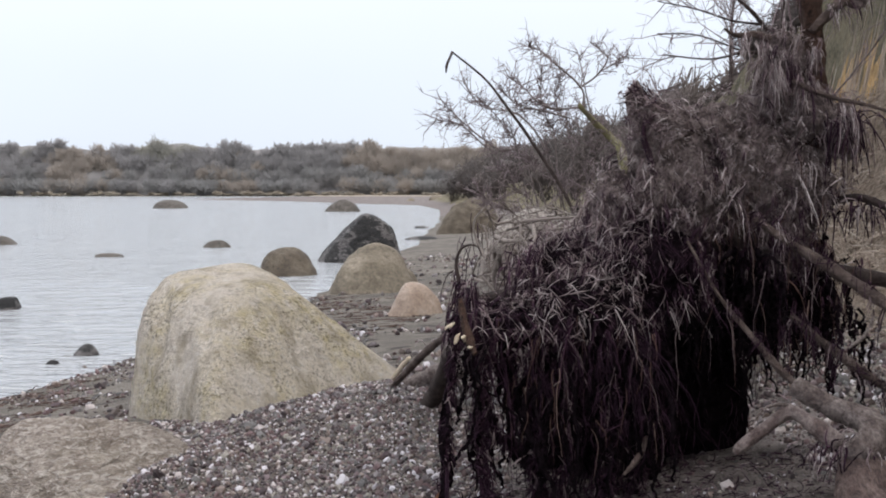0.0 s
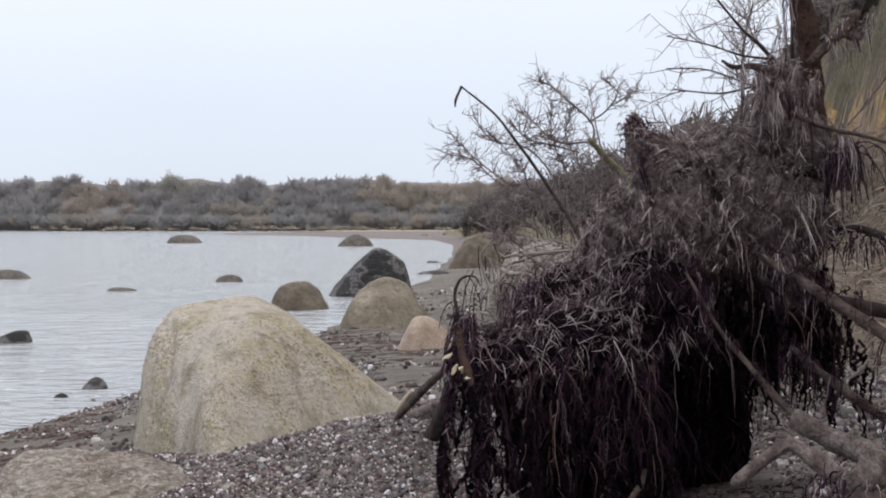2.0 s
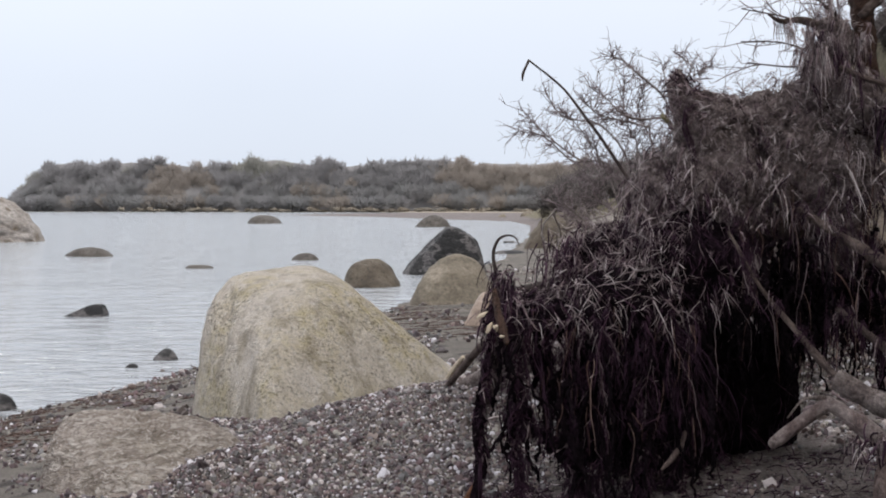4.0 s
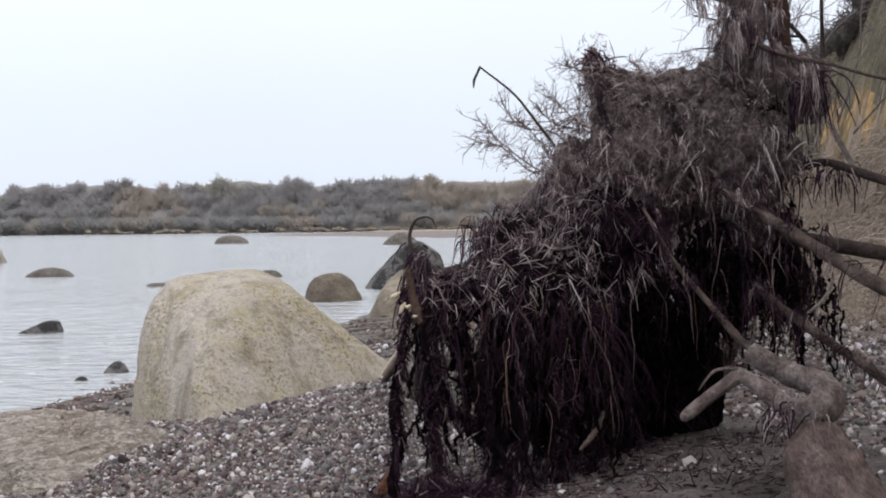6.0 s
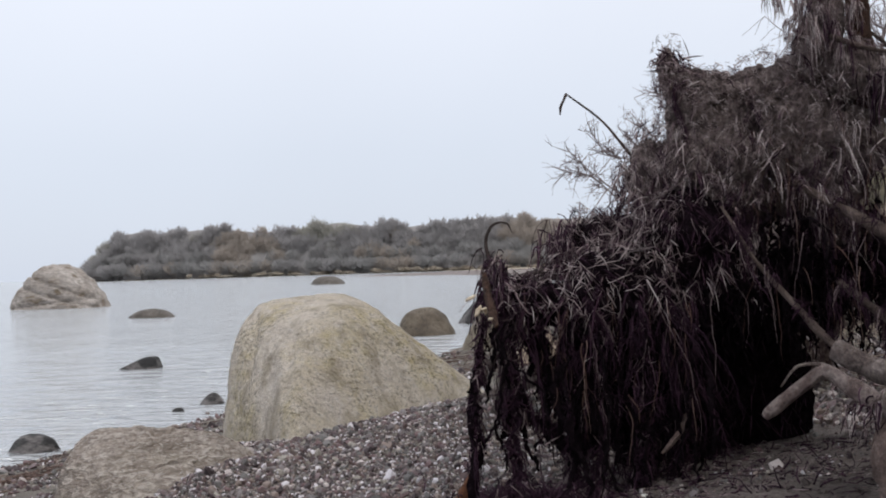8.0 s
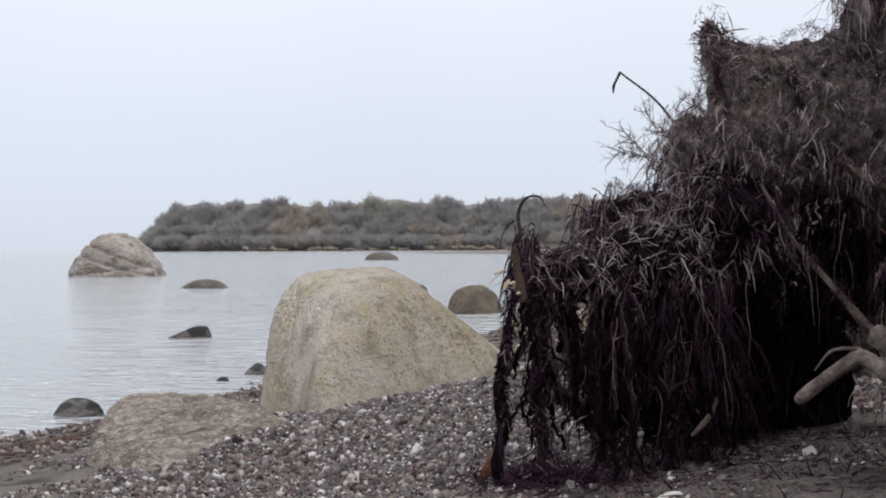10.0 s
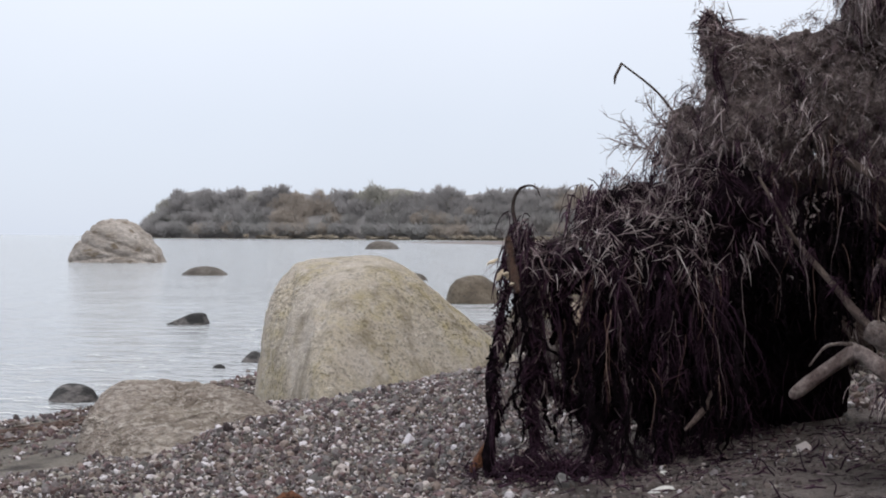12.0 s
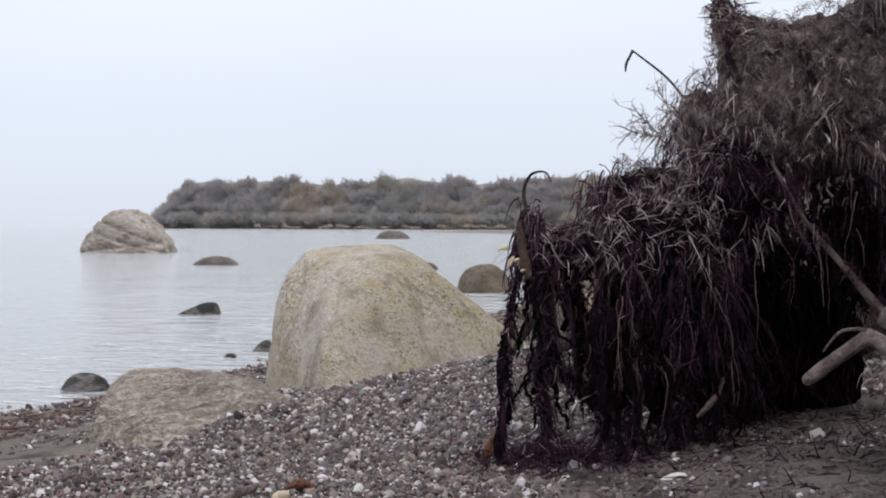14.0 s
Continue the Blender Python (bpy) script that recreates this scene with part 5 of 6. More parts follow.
limb("root", [(0.10, 5.2, 1.0), (0.055, 5.2, 0.78), (0.03, 5.17, 0.6), (0.05, 5.15, 0.44), (0.035, 5.12, 0.3), (0.06, 5.1, 0.2)], [0.008, 0.012, 0.016, 0.018, 0.022, 0.03], "shaded_weed", 18, "", 0.5)
limb("root", [(0.11, 5.13, 1.20), (0.13, 5.08, 1.10), (0.155, 5.02, 1.02), (0.175, 4.97, 0.98)], [0.008, 0.015, 0.017, 0.009], "rust_bark", 19, "snapped root with raw ends", 0.6, 14, 40, knots=0.8)
for i in range(4):
    g = np.random.default_rng(300 + i)
    a = np.array([0.09 + 0.02 * i, 5.01 - 0.01 * i, 1.11 - 0.034 * i]) + g.normal(0, 0.005, 3)
    d = unit(np.array([-0.5 + 0.22 * i, -0.35, -0.1 - 0.1 * i]) + g.normal(0, 0.35, 3)) * g.uniform(0.04, 0.075)
    limb("splinter", [tuple(a), tuple(a + d * 0.4 + g.normal(0, 0.005, 3)), tuple(a + d * 0.75 + g.normal(0, 0.005, 3)), tuple(a + d)], [0.003, 0.008, 0.005, 0.001], "split", 20 + i, "raw pale wood splinter", 1.1, 9, 16)
limb("root", [(0.115, 5.38, 1.22), (0.092, 5.40, 1.33), (0.112, 5.42, 1.40), (0.150, 5.42, 1.422), (0.190, 5.41, 1.415), (0.210, 5.41, 1.375)], [0.011, 0.008, 0.007, 0.005, 0.004, 0.002], "bark", 22, "curled dark root tip")
limb("root", [(0.04, 5.14, 0.37), (0.02, 5.13, 0.32), (0.0, 5.12, 0.27), (-0.03, 5.11, 0.23)], [0.006, 0.014, 0.022, 0.012], "rust", 23, "rust-coloured root stump", 0.9)
limb("root", [(0.95, 5.25, 0.62), (0.92, 5.2, 0.53), (0.88, 5.16, 0.48), (0.83, 5.14, 0.43)], [0.008, 0.012, 0.014, 0.006], "redwood", 24, "", 0.4)
limb("root", [(0.2, 5.55, 1.15), (0.6, 5.5, 1.25), (1.1, 5.55, 1.4), (1.75, 5.55, 1.55)], [0.03, 0.05, 0.07, 0.08], "bark", 25)
limb("limb", [(-0.39, 8.22, 0.27), (-0.209, 8.1, 0.33), (-0.048, 7.9, 0.44), (0.159, 7.6, 0.55), (0.5, 7.2, 0.7), (0.9, 6.6, 0.9)], [0.055, 0.07, 0.072, 0.07, 0.06, 0.05], "wood", 27, "grey driftwood limb end", 0.1)


# ---- bare twigs ----
def grow(lines, rng, p, d, length, r, depth, spread=0.6, up=0.15, k=6):
    """Adds a wavy branch and its side branches to lines."""
    pts = [np.array(p, float)]
    dd = unit(np.array(d, float))
    for _ in range(k - 1):
        dd = unit(dd + rng.normal(size=3) * 0.16 + np.array([0, 0, up * 0.25]))
        pts.append(pts[-1] + dd * length / (k - 1))
    lines.append((np.array(pts), np.linspace(r, r * 0.5, k)))
    if depth > 0:
        for _ in range(rng.integers(3, 6)):
            j = rng.integers(1, k)
            side = unit(dd * 0.55 + rng.normal(size=3) * spread + np.array([0, 0, up]))
            grow(lines, rng, pts[j], side, length * rng.uniform(0.4, 0.7), r * 0.5, depth - 1, spread, up, k)


def lines_mesh(name, lines, mat, sides=4, rng=None):
    s = Soup()
    for k in sorted({len(p) for p, _ in lines}):
        grp = [(p, r) for p, r in lines if len(p) == k]
        v, q, c = strand_faces(np.array([p for p, _ in grp]), np.array([r for _, r in grp]), sides, 1.0, rng)
        s.add(v, q, c)
    return s.mesh(name, mat)


def bush(name, label, limbs, seed, mat="twig", dense=1.0, category="bush"):
    """A leafless bush from a few main limbs (points, base radius), each with stubby, forking twigs."""
    rng = np.random.default_rng(seed)
    top = tagged(new(name), label, category)
    for i, (pts, r, m) in enumerate(limbs):
        x, y, z = pts[0]
        if z < 2.3 and z - ground_z(x, y) < 1.8:
            pts = [(x, y, float(ground_z(x, y)) - 0.1)] + list(pts[1:])
        obj("branch", limb_mesh("branch", pts, [r, r * 0.7, r * 0.4], M[m], seed + i, 8, 24, 0.16), top)
        p = spline(pts, 16)
        lines = []
        for j in range(4 if i else 2, 16 if i else 7):
            for _ in range(max(1, round((2 if i in (0, 3, 4, 8) else 5 if i > 8 else 4) * dense))):
                d = unit(unit(p[j] - p[j - 1]) * 0.6 + rng.normal(size=3) * 0.75 + np.array([0, 0, 0.05]))
                grow(lines, rng, p[j], d, rng.uniform(0.12, 0.5) * (1 + (dense < 1)), 0.012, 1, 0.8, 0.05, 3 if dense == 1 else 4)
        obj("twig_spray", lines_mesh("twig_spray", lines, M[mat], 3, rng), top, "spray of fine bare twigs", "", "", "stuff")
    return top


FRONT_LIMBS = [
    ([(2.35, 18.0, 0.2), (1.75, 18.05, 1.45), (1.13, 18.0, 2.45), (0.78, 17.95, 2.93), (0.44, 18.0, 3.37), (-0.06, 17.9, 3.77)], 0.034, "bark"),
    ([(3.63, 24.67, 0.95), (3.43, 24.79, 2.32), (3.28, 25.24, 2.76), (2.88, 25.07, 3.12), (2.50, 24.68, 3.47)], 0.120, "olive")]
UPPER_LIMBS = [
    ([(2.61, 24.95, 3.36), (2.58, 24.98, 3.84), (2.01, 24.73, 4.32), (1.77, 25.19, 4.62), (1.46, 24.69, 4.69)], 0.026, "twig_bark"),
    ([(2.55, 25.21, 3.87), (2.91, 25.31, 4.12), (3.14, 25.24, 4.45), (3.07, 25.37, 4.64), (2.84, 25.49, 4.84)], 0.022, "twig_bark"),
    ([(3.13, 25.37, 4.29), (3.27, 24.83, 4.36), (3.57, 25.12, 4.56)], 0.016, "twig_bark"),
    ([(2.55, 25.16, 3.46), (2.02, 24.83, 3.40), (1.64, 24.60, 3.52), (1.41, 25.38, 3.87), (1.04, 24.84, 4.06)], 0.026, "twig_bark"),
    ([(2.24, 24.35, 3.19), (1.75, 24.81, 3.36), (1.22, 24.57, 3.47), (0.93, 24.48, 3.72)], 0.022, "twig_bark")]
REAR_STEMS = [  # foot, bend, tip, thickness
    ((2.74, 26.22, 0.91), (1.97, 25.62, 2.34), (0.09, 26.13, 4.11), 0.032),
    ((3.42, 26.35, 0.91), (3.12, 25.77, 3.0), (2.61, 26.19, 4.72), 0.030),
    ((2.48, 27.18, 0.88), (1.59, 26.77, 2.37), (-0.41, 27.26, 3.78), 0.036),
    ((2.34, 25.44, 1.47), (2.08, 25.71, 2.78), (1.81, 25.78, 4.40), 0.026),
    ((2.17, 26.92, 1.18), (1.49, 26.98, 2.38), (-0.51, 26.83, 3.29), 0.032),
    ((1.85, 26.3, 1.47), (1.27, 25.82, 2.57), (0.45, 26.09, 3.69), 0.026),
    ((2.69, 25.76, 1.47), (2.47, 25.74, 2.56), (2.22, 26.05, 4.18), 0.026),
    ((1.6, 25.0, 0.5), (1.2, 25.0, 1.15), (0.35, 25.0, 1.8), 0.030), ((2.2, 25.5, 0.6), (1.6, 25.3, 1.4), (0.9, 25.4, 2.2), 0.030), ((2.8, 25.0, 0.7), (2.3, 25.2, 1.6), (1.5, 25.1, 2.4), 0.034),
    ((3.2, 25.4, 0.7), (3.0, 25.3, 1.7), (2.4, 25.2, 2.7), 0.030), ((2.4, 24.8, 0.6), (1.9, 24.8, 1.1), (0.7, 24.9, 1.4), 0.036), ((3.6, 25.2, 0.8), (3.3, 25.1, 1.4), (2.2, 25.0, 1.8), 0.036)]


def crooked(foot, bend, tip, thick, rng):
    """A stem that goes on from its bend to its tip with small crooks."""
    a, b = np.array(bend), np.array(tip)
    mid = [a + (b - a) * f + rng.normal(size=3) * (0.1, 0.22, 0.12) for f in (0.36, 0.7)]
    return [foot, bend, tuple(mid[0]), tuple(mid[1]), tip], thick * 0.75, "twig_bark"


stem_rng = np.random.default_rng(77)
fallen_bush = bush("leafless_bush", "tangled leafless fallen bush with grey-brown twigs on the beach",
                   FRONT_LIMBS + UPPER_LIMBS + [crooked(*stem, stem_rng) for stem in REAR_STEMS], 40)


obj("twig", limb_mesh("twig", [(-0.06, 17.9, 3.77), (-0.10, 17.8, 3.66), (-0.14, 17.7, 3.55), (-0.15, 17.7, 3.44)], [0.022, 0.02, 0.024, 0.01], M["bark"], 71, 6, 10, 0.1), fallen_bush)


def tangle():
    """Sticks, dry weed and straw in a low heap on a stone behind the fallen tree."""
    rng = np.random.default_rng(9)
    place(obj("boulder", rough_rock("boulder", 1.25, 1.3, 1.0, M["light_stone"], 51, 4), None, "pale grey boulder half hidden under dry weed and sticks", "boulder"), 0.92, 13.6, 0.36)
    heap = tagged(new("driftwood_heap"), "heap of grey sticks and dry seaweed on the beach", "driftwood", kind="stuff")
    lines = []
    for _ in range(260):
        c = np.array([rng.normal(1.0, 0.38), rng.uniform(9.5, 14.0), 0.0])
        c[2] = ground_z(c[0], c[1]) + rng.uniform(0.2, 1.35)
        d = unit(rng.normal(size=3) * [1, 0.8, 0.45])
        grow(lines, rng, c, d, rng.uniform(0.3, 0.9), rng.uniform(0.005, 0.014), 1, 0.8, 0.0)
    lines = [a for a in lines if a[0][:, 2].max() < 1.62 and a[0][:, 0].min() > 0.25]
    # broken, kinked pieces of driftwood
    for _ in range(95):
        c = np.array([rng.uniform(0.2, 1.5), rng.uniform(9.5, 13.5), 0.0])
        c[2] = ground_z(c[0], c[1]) + rng.uniform(0.6, 1.3)
        pts, d = [c], unit(rng.normal(size=3) * [1, 0.6, 0.5])
        for _ in range(5):
            d = unit(d + rng.normal(size=3) * 0.26)
            pts.append(pts[-1] + d * rng.uniform(0.08, 0.26))
        lines.append((np.array(pts), np.linspace(1, 0.3, 6) * rng.uniform(0.008, 0.026)))
    lines = [a for a in lines if a[0][:, 2].max() < 1.6 and a[0][:, 0].min() > 0.2]
    obj("sticks", lines_mesh("sticks", lines, M["grey_stick"], 5, rng), heap)
    s = Soup()
    n = 3600
    p = np.stack([rng.normal(0.98, 0.40, n), rng.uniform(7.0, 13.4, n), np.zeros(n)], 1)
    lift = np.interp(p[:, 1], [7, 9, 11, 13.4], [0.95, 1.1, 1.2, 1.1]) * np.exp(-((p[:, 0] - 1.15) / 0.62) ** 4)
    p[:, 2] = ground_z(p[:, 0], p[:, 1]) + lift * rng.uniform(0.0, 1, n) ** 0.6
    pts, r = hang(p, unit(rng.normal(size=(n, 3)) + [0, -0.4, 0.4]), rng, rng.uniform(0.12, 0.45, n), 6, 0.9, 0.14, 0.5, rng.uniform(0.003, 0.009, n), 0.15)
    some = rng.uniform(0, 1, n) < 0.72
    s.add(*strand_faces(pts[some], r[some], 3, 0.5, rng))
    obj("brown_strands", s.mesh("brown_strands", M["weed_mid"]), heap)
    s = Soup()
    s.add(*strand_faces(pts[~some], r[~some], 3, 0.5, rng))
    obj("dry_strands", s.mesh("dry_strands", M["weed_pale"]), heap)
    s = Soup()
    n = 16
    p = np.stack([rng.uniform(0.05, 0.8, n), rng.uniform(13.0, 14.0, n), rng.uniform(0.9, 1.5, n)], 1)
    pts, r = hang(p, np.tile([-0.3, -0.2, -0.6], (n, 1)), rng, rng.uniform(0.3, 0.9, n), 9, 0.5, 0.2, 0.8, rng.uniform(0.005, 0.011, n))
    s.add(*strand_faces(pts, r, 3, 0.6, rng))
    obj("hanging_roots", s.mesh("hanging_roots", M["weed_dark"]), heap)
    u = Soup()
    v, f = ico(4)
    for c, r in (((1.1, 8.3, 0.75), (0.42, 0.9, 0.7)), ((1.35, 10.5, 0.75), (0.45, 1.5, 0.60)), ((1.7, 9.5, 0.9), (0.45, 2.2, 0.8))):
        w = v * np.array(r) + np.array(c)
        w = np.array([(Vector(p) + Vector(n) * (noise.fractal(Vector(p) * 4, 1.0, 2.0, 4) * 0.16))[:] for p, n in zip(w, v)])
        u.add(w, None, f)
    obj("matted_core", u.mesh("matted_core", M["weed_felt"]), heap)


tangle()


# ---- bank: straw, thicket and trees ----
def straw_bank():
    rng = np.random.default_rng(12)
    s = Soup()
    n = 36000
    y = 9.0 + 31 * rng.uniform(0, 1, n) ** 0.75
    x = bank_x(y) + rng.uniform(0.0, 1.55, n)
    keep = np.array([noise.noise(Vector((a * 1.3, b * 0.9, 4))) for a, b in zip(x, y)]) > rng.uniform(-0.6, 0.25, n)
    x, y = x[keep], y[keep]
    n = len(x)
    p = np.stack([x, y, bank_z(x, y) + rng.uniform(0.0, 0.12, n)], 1)
    pts, r = hang(p, unit(rng.normal(size=(n, 3)) + [-0.6, -0.2, 0.1]), rng, rng.uniform(0.25, 0.9, n), 4, 1.0, 0.14, 0.35, rng.uniform(0.006, 0.016, n))
    s.add(*strand_faces(pts, r, 3, 0.6, rng))
    # a bleached drift of straw at the foot of the bank
    n = 5200
    p = rng.normal((4.2, 11.2, 0.0), (0.7, 1.8, 0.07), (n, 3))
    p[:, 2] = np.abs(p[:, 2]) + ground_z(p[:, 0], p[:, 1]) + 0.03
    pts, r = hang(p, unit(rng.normal(size=(n, 3)) * [1, 1, 0.4] + [-0.3, -0.2, 0.0]), rng, rng.uniform(0.12, 0.5, n), 5, 1.0, 0.16, 0.25, rng.uniform(0.002, 0.006, n))
    s.add(*strand_faces(pts, r, 3, 0.6, rng))
    obj("dead_grass", s.mesh("dead_grass", M["straw"]), None, "bleached dead grass and straw fallen down the bank", "grass", kind="stuff")


straw_bank()


def bare_tree(name, label, x, y, height, seed, lean=(-0.2, 0, 1), r=0.16, mat="twig"):
    rng = np.random.default_rng(seed)
    z = float(ground_z(x, y)) - 0.2
    top = tagged(new(name), label, "tree")
    k = 5
    trunk = [np.array([x, y, z])]
    d = unit(np.array(lean, float))
    for _ in range(k - 1):
        d = unit(d + rng.normal(size=3) * 0.07)
        trunk.append(trunk[-1] + d * height * 0.75 / (k - 1))
    obj("trunk", limb_mesh("trunk", trunk, [r, r * 0.7, r * 0.3], M["bark"], seed, 10, 24, 0.1), top)
    lines = []
    p = spline(trunk, 16)
    for j in range(4, 16):
        for _ in range(2):
            side = unit(rng.normal(size=3) * [1, 1, 0.3] + np.array([lean[0], lean[1], 0.55]))
            grow(lines, rng, p[j], side, height * rng.uniform(0.22, 0.42) * (1.25 - j / 20), r * 0.28, 2, 0.55, 0.2)
    obj("crown", lines_mesh("crown", lines, M[mat], 4, rng), top)
    return top


LEANING_TREE = [
    ([(6.6, 22.0, 2.2), (6.1, 22.0, 3.2), (5.86, 22.0, 4.0), (5.68, 22.0, 4.65)], 0.055, "twig_bark"),
    ([(5.68, 22.0, 4.65), (5.35, 21.8, 4.95), (5.04, 21.9, 5.27), (4.5, 22.0, 5.95)], 0.045, "bark"),
    ([(5.64, 22.0, 4.74), (5.1, 22.2, 4.84), (4.44, 22.1, 5.03), (3.72, 22.3, 5.22)], 0.026, "bark"),
    ([(5.98, 22.0, 4.0), (6.0, 22.1, 4.72), (5.97, 22.0, 5.3), (5.95, 22.0, 6.3)], 0.050, "bark"),
    ([(5.82, 22.0, 4.1), (5.31, 21.8, 4.22), (4.6, 21.7, 4.08), (3.78, 21.9, 4.18)], 0.030, "bark"),
    ([(5.80, 22.0, 4.15), (5.3, 22.3, 4.30), (4.5, 22.4, 4.6), (3.72, 22.3, 4.62)], 0.024, "bark"),
    ([(6.3, 22.2, 3.2), (6.7, 22.3, 4.4), (6.8, 22.4, 5.4), (7.1, 22.4, 6.4)], 0.025, "twig_bark"),
    ([(6.6, 22.3, 3.0), (7.4, 22.4, 3.9), (8.0, 22.5, 4.7), (8.5, 22.4, 5.8)], 0.022, "twig_bark")]
bush("bare_tree", "leafless tree leaning out from the foot of the bank", LEANING_TREE, 61, "twig", 0.36, "tree")
bare_tree("bare_tree", "slender leafless tree on the bank", 9.0, 24.0, 4.5, 62, (-0.5, 0.1, 1), 0.07)
bare_tree("bare_tree", "small leafless tree on the bank", 10.8, 48.0, 7.4, 63, (0, 0, 1), 0.10)
bare_tree("bare_tree", "small leafless tree on the bank", 9.4, 52.0, 6.4, 64, (-0.1, 0, 1), 0.12)
bare_tree("bare_tree", "leafless tree on the bank", 12.2, 40.0, 5.0, 65, (-0.1, 0, 1), 0.12)


def wood_mesh(name, spots, rng, mat, lobes, lobe, twigs, twig_r, level=3):
    """Many leafless trees in one mesh: for each (x, y, z, height, width) dense inner lobes behind a brush of fine rising twigs."""
    s = Soup()
    u3, f3 = ico(level)
    for x, y, z, h, w in spots:
        for i in range(lobes):
            a = unit(rng.normal(size=3)) * rng.uniform(0.0, 0.55)
            c = np.array([x, y + w * 0.1, z + h * 0.42]) + a * np.array([w * 0.5, w * 0.5, h * 0.42])
            r = lobe * h * rng.uniform(0.75, 1.25, 3)
            c[2] -= max(0, c[2] + r[2] - (z + h * 0.86))
            v = u3 * (1 + rng.normal(0, 0.16, (len(u3), 1)))
            s.add(c + v * r, None, f3)
        m = int(twigs * rng.uniform(0.85, 1.15))
        foot = rng.uniform(0, 1, (m, 1))
        base = np.array([x, y, z]) + np.concatenate([rng.normal(size=(m, 2)) * w * (0.06 + 0.2 * foot), foot * h * 0.6], 1)
        d = unit(rng.normal(size=(m, 3)) + [0, -0.3, 0.35])
        lump = 0.86 + 0.2 * np.sin(d[:, :1] * 6 + x) * np.sin(d[:, 2:] * 5 + y)
        tip = np.array([x, y, z + h * 0.52]) + d * np.array([w * 0.55, w * 0.55, h * 0.5]) * rng.uniform(0.6, 1.0, (m, 1)) * lump
        tip[:, 2] = np.maximum(tip[:, 2], base[:, 2] - 0.05 * h)
        mid = (base + tip) / 2 + rng.normal(size=(m, 3)) * w * 0.06
        pts = np.stack([base, mid, tip], 1)
        s.add(*strand_faces(pts, np.tile(twig_r * np.array([1.4, 1.2, 0.8]), (m, 1)), 3, 1.0, rng))
    return s.mesh(name, mat)


def build_woods():
    rng = np.random.default_rng(21)
    tint = {k: Soup() for k in ("grey_wood", "dark_wood", "russet_wood", "olive_wood")}
    # skyline of the wood: it falls away at the point
    gx = np.arange(-332, 46, 0.8)
    fall = smooth((gx + 327) / 26.0)
    top = np.array([30.8 + 3.4 * noise.noise(Vector((a * 0.021, 3.1, 0))) + 2.0 * noise.noise(Vector((a * 0.07, 8.1, 0))) for a in gx])
    top = np.maximum(1.2, top * (0.06 + 0.94 * fall ** 0.4))

    def tree_of(s, cx, y0, hgt, w, crown, k):
        """A leafless crown: a brush of many thin flat twigs that rise and spread from a stem."""
        span = np.array([w, w, crown * 1.8])
        d = unit(rng.normal(size=(k, 3)) + [0, -0.35, 0.15])
        lump = 0.84 + 0.22 * np.sin(d[:, :1] * 6 + cx) * np.sin(d[:, 2:] * 5 + w)
        c = np.array([cx, y0, hgt - crown]) + d * span * rng.uniform(0.05, 0.5, (k, 1)) ** 0.7 * 0.72 * lump
        c[:, 2] = np.clip(c[:, 2], 0.4, hgt)
        way = unit(d * [0.8, 0.8, 0.5] + rng.normal(size=(k, 3)) * 0.35 + [0, 0, 0.8])
        nn = unit(d * 0.25 + np.array([0, -0.7, 0.6]) + rng.normal(size=(k, 3)) * 0.15)
        side = unit(np.cross(way, nn)) * rng.uniform(0.10, 0.24, (k, 1))
        reach = way * rng.uniform(0.8, 2.6, (k, 1))
        quad = np.stack([c - side, c + side, c + reach + side * 0.4, c + reach - side * 0.4], 1)
        s.add(quad.reshape(-1, 3), np.arange(k * 4).reshape(-1, 4))
        s.add(*strand_faces(np.array([[[cx, y0, 0.2], [cx, y0, hgt - crown * 0.6]]]), np.array([[0.35, 0.2]]), 3, 1.0, rng))

    # the close-grown inside of the wood behind the single crowns
    rise = np.linspace(0, 1, 26)
    X, R = np.meshgrid(gx, rise)
    P = np.stack([X, 668 + 24 * R ** 1.2, top[None] * 0.92 * R], -1)
    swell = np.array([noise.noise(Vector((a * 0.07, c * 0.08, 2))) * 3 + noise.noise(Vector((a * 0.2, c * 0.2, 7))) * 1.2 for a, b, c in P.reshape(-1, 3)]).reshape(X.shape)
    P[..., 1] -= swell
    P[..., 2] += swell * 0.3 * R
    n, m = X.shape
    idx = np.arange(n * m).reshape(n, m)
    tint["grey_wood"].add(P.reshape(-1, 3), np.stack([idx[:-1, :-1], idx[:-1, 1:], idx[1:, 1:], idx[1:, :-1]], -1).reshape(-1, 4))
    many = 560
    order = rng.permutation(many)
    for q in range(many):
        cx = -322 + 361 * (order[q] + rng.uniform(0, 1)) / many
        h0 = float(np.interp(cx, gx, top))
        step = q % 6
        lift = (0.34, 0.56, 0.74, 0.86, 0.94, 1.0)[step] * rng.uniform(0.94, 1.05)
        w = rng.uniform(10, 18) * (0.45 + 0.55 * min(1.0, h0 / 20))
        hgt = max(2.5, h0 * lift + (rng.uniform(0.5, 4.0) if step == 5 and rng.uniform() < 0.4 else 0))
        crown = min(hgt * 0.5, w * rng.uniform(0.48, 0.66))
        warm = noise.noise(Vector((cx * 0.018, lift * 1.3, 5.5))) + rng.normal() * 0.05
        kind_of = "dark_wood" if lift < 0.6 and rng.uniform() < 0.5 else "russet_wood" if warm > 0.16 else "olive_wood" if warm < -0.24 and lift > 0.6 else "grey_wood"
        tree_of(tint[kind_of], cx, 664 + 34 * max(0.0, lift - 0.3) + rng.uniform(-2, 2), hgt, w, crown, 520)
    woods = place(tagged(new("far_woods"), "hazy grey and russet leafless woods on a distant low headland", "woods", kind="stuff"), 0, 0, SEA)
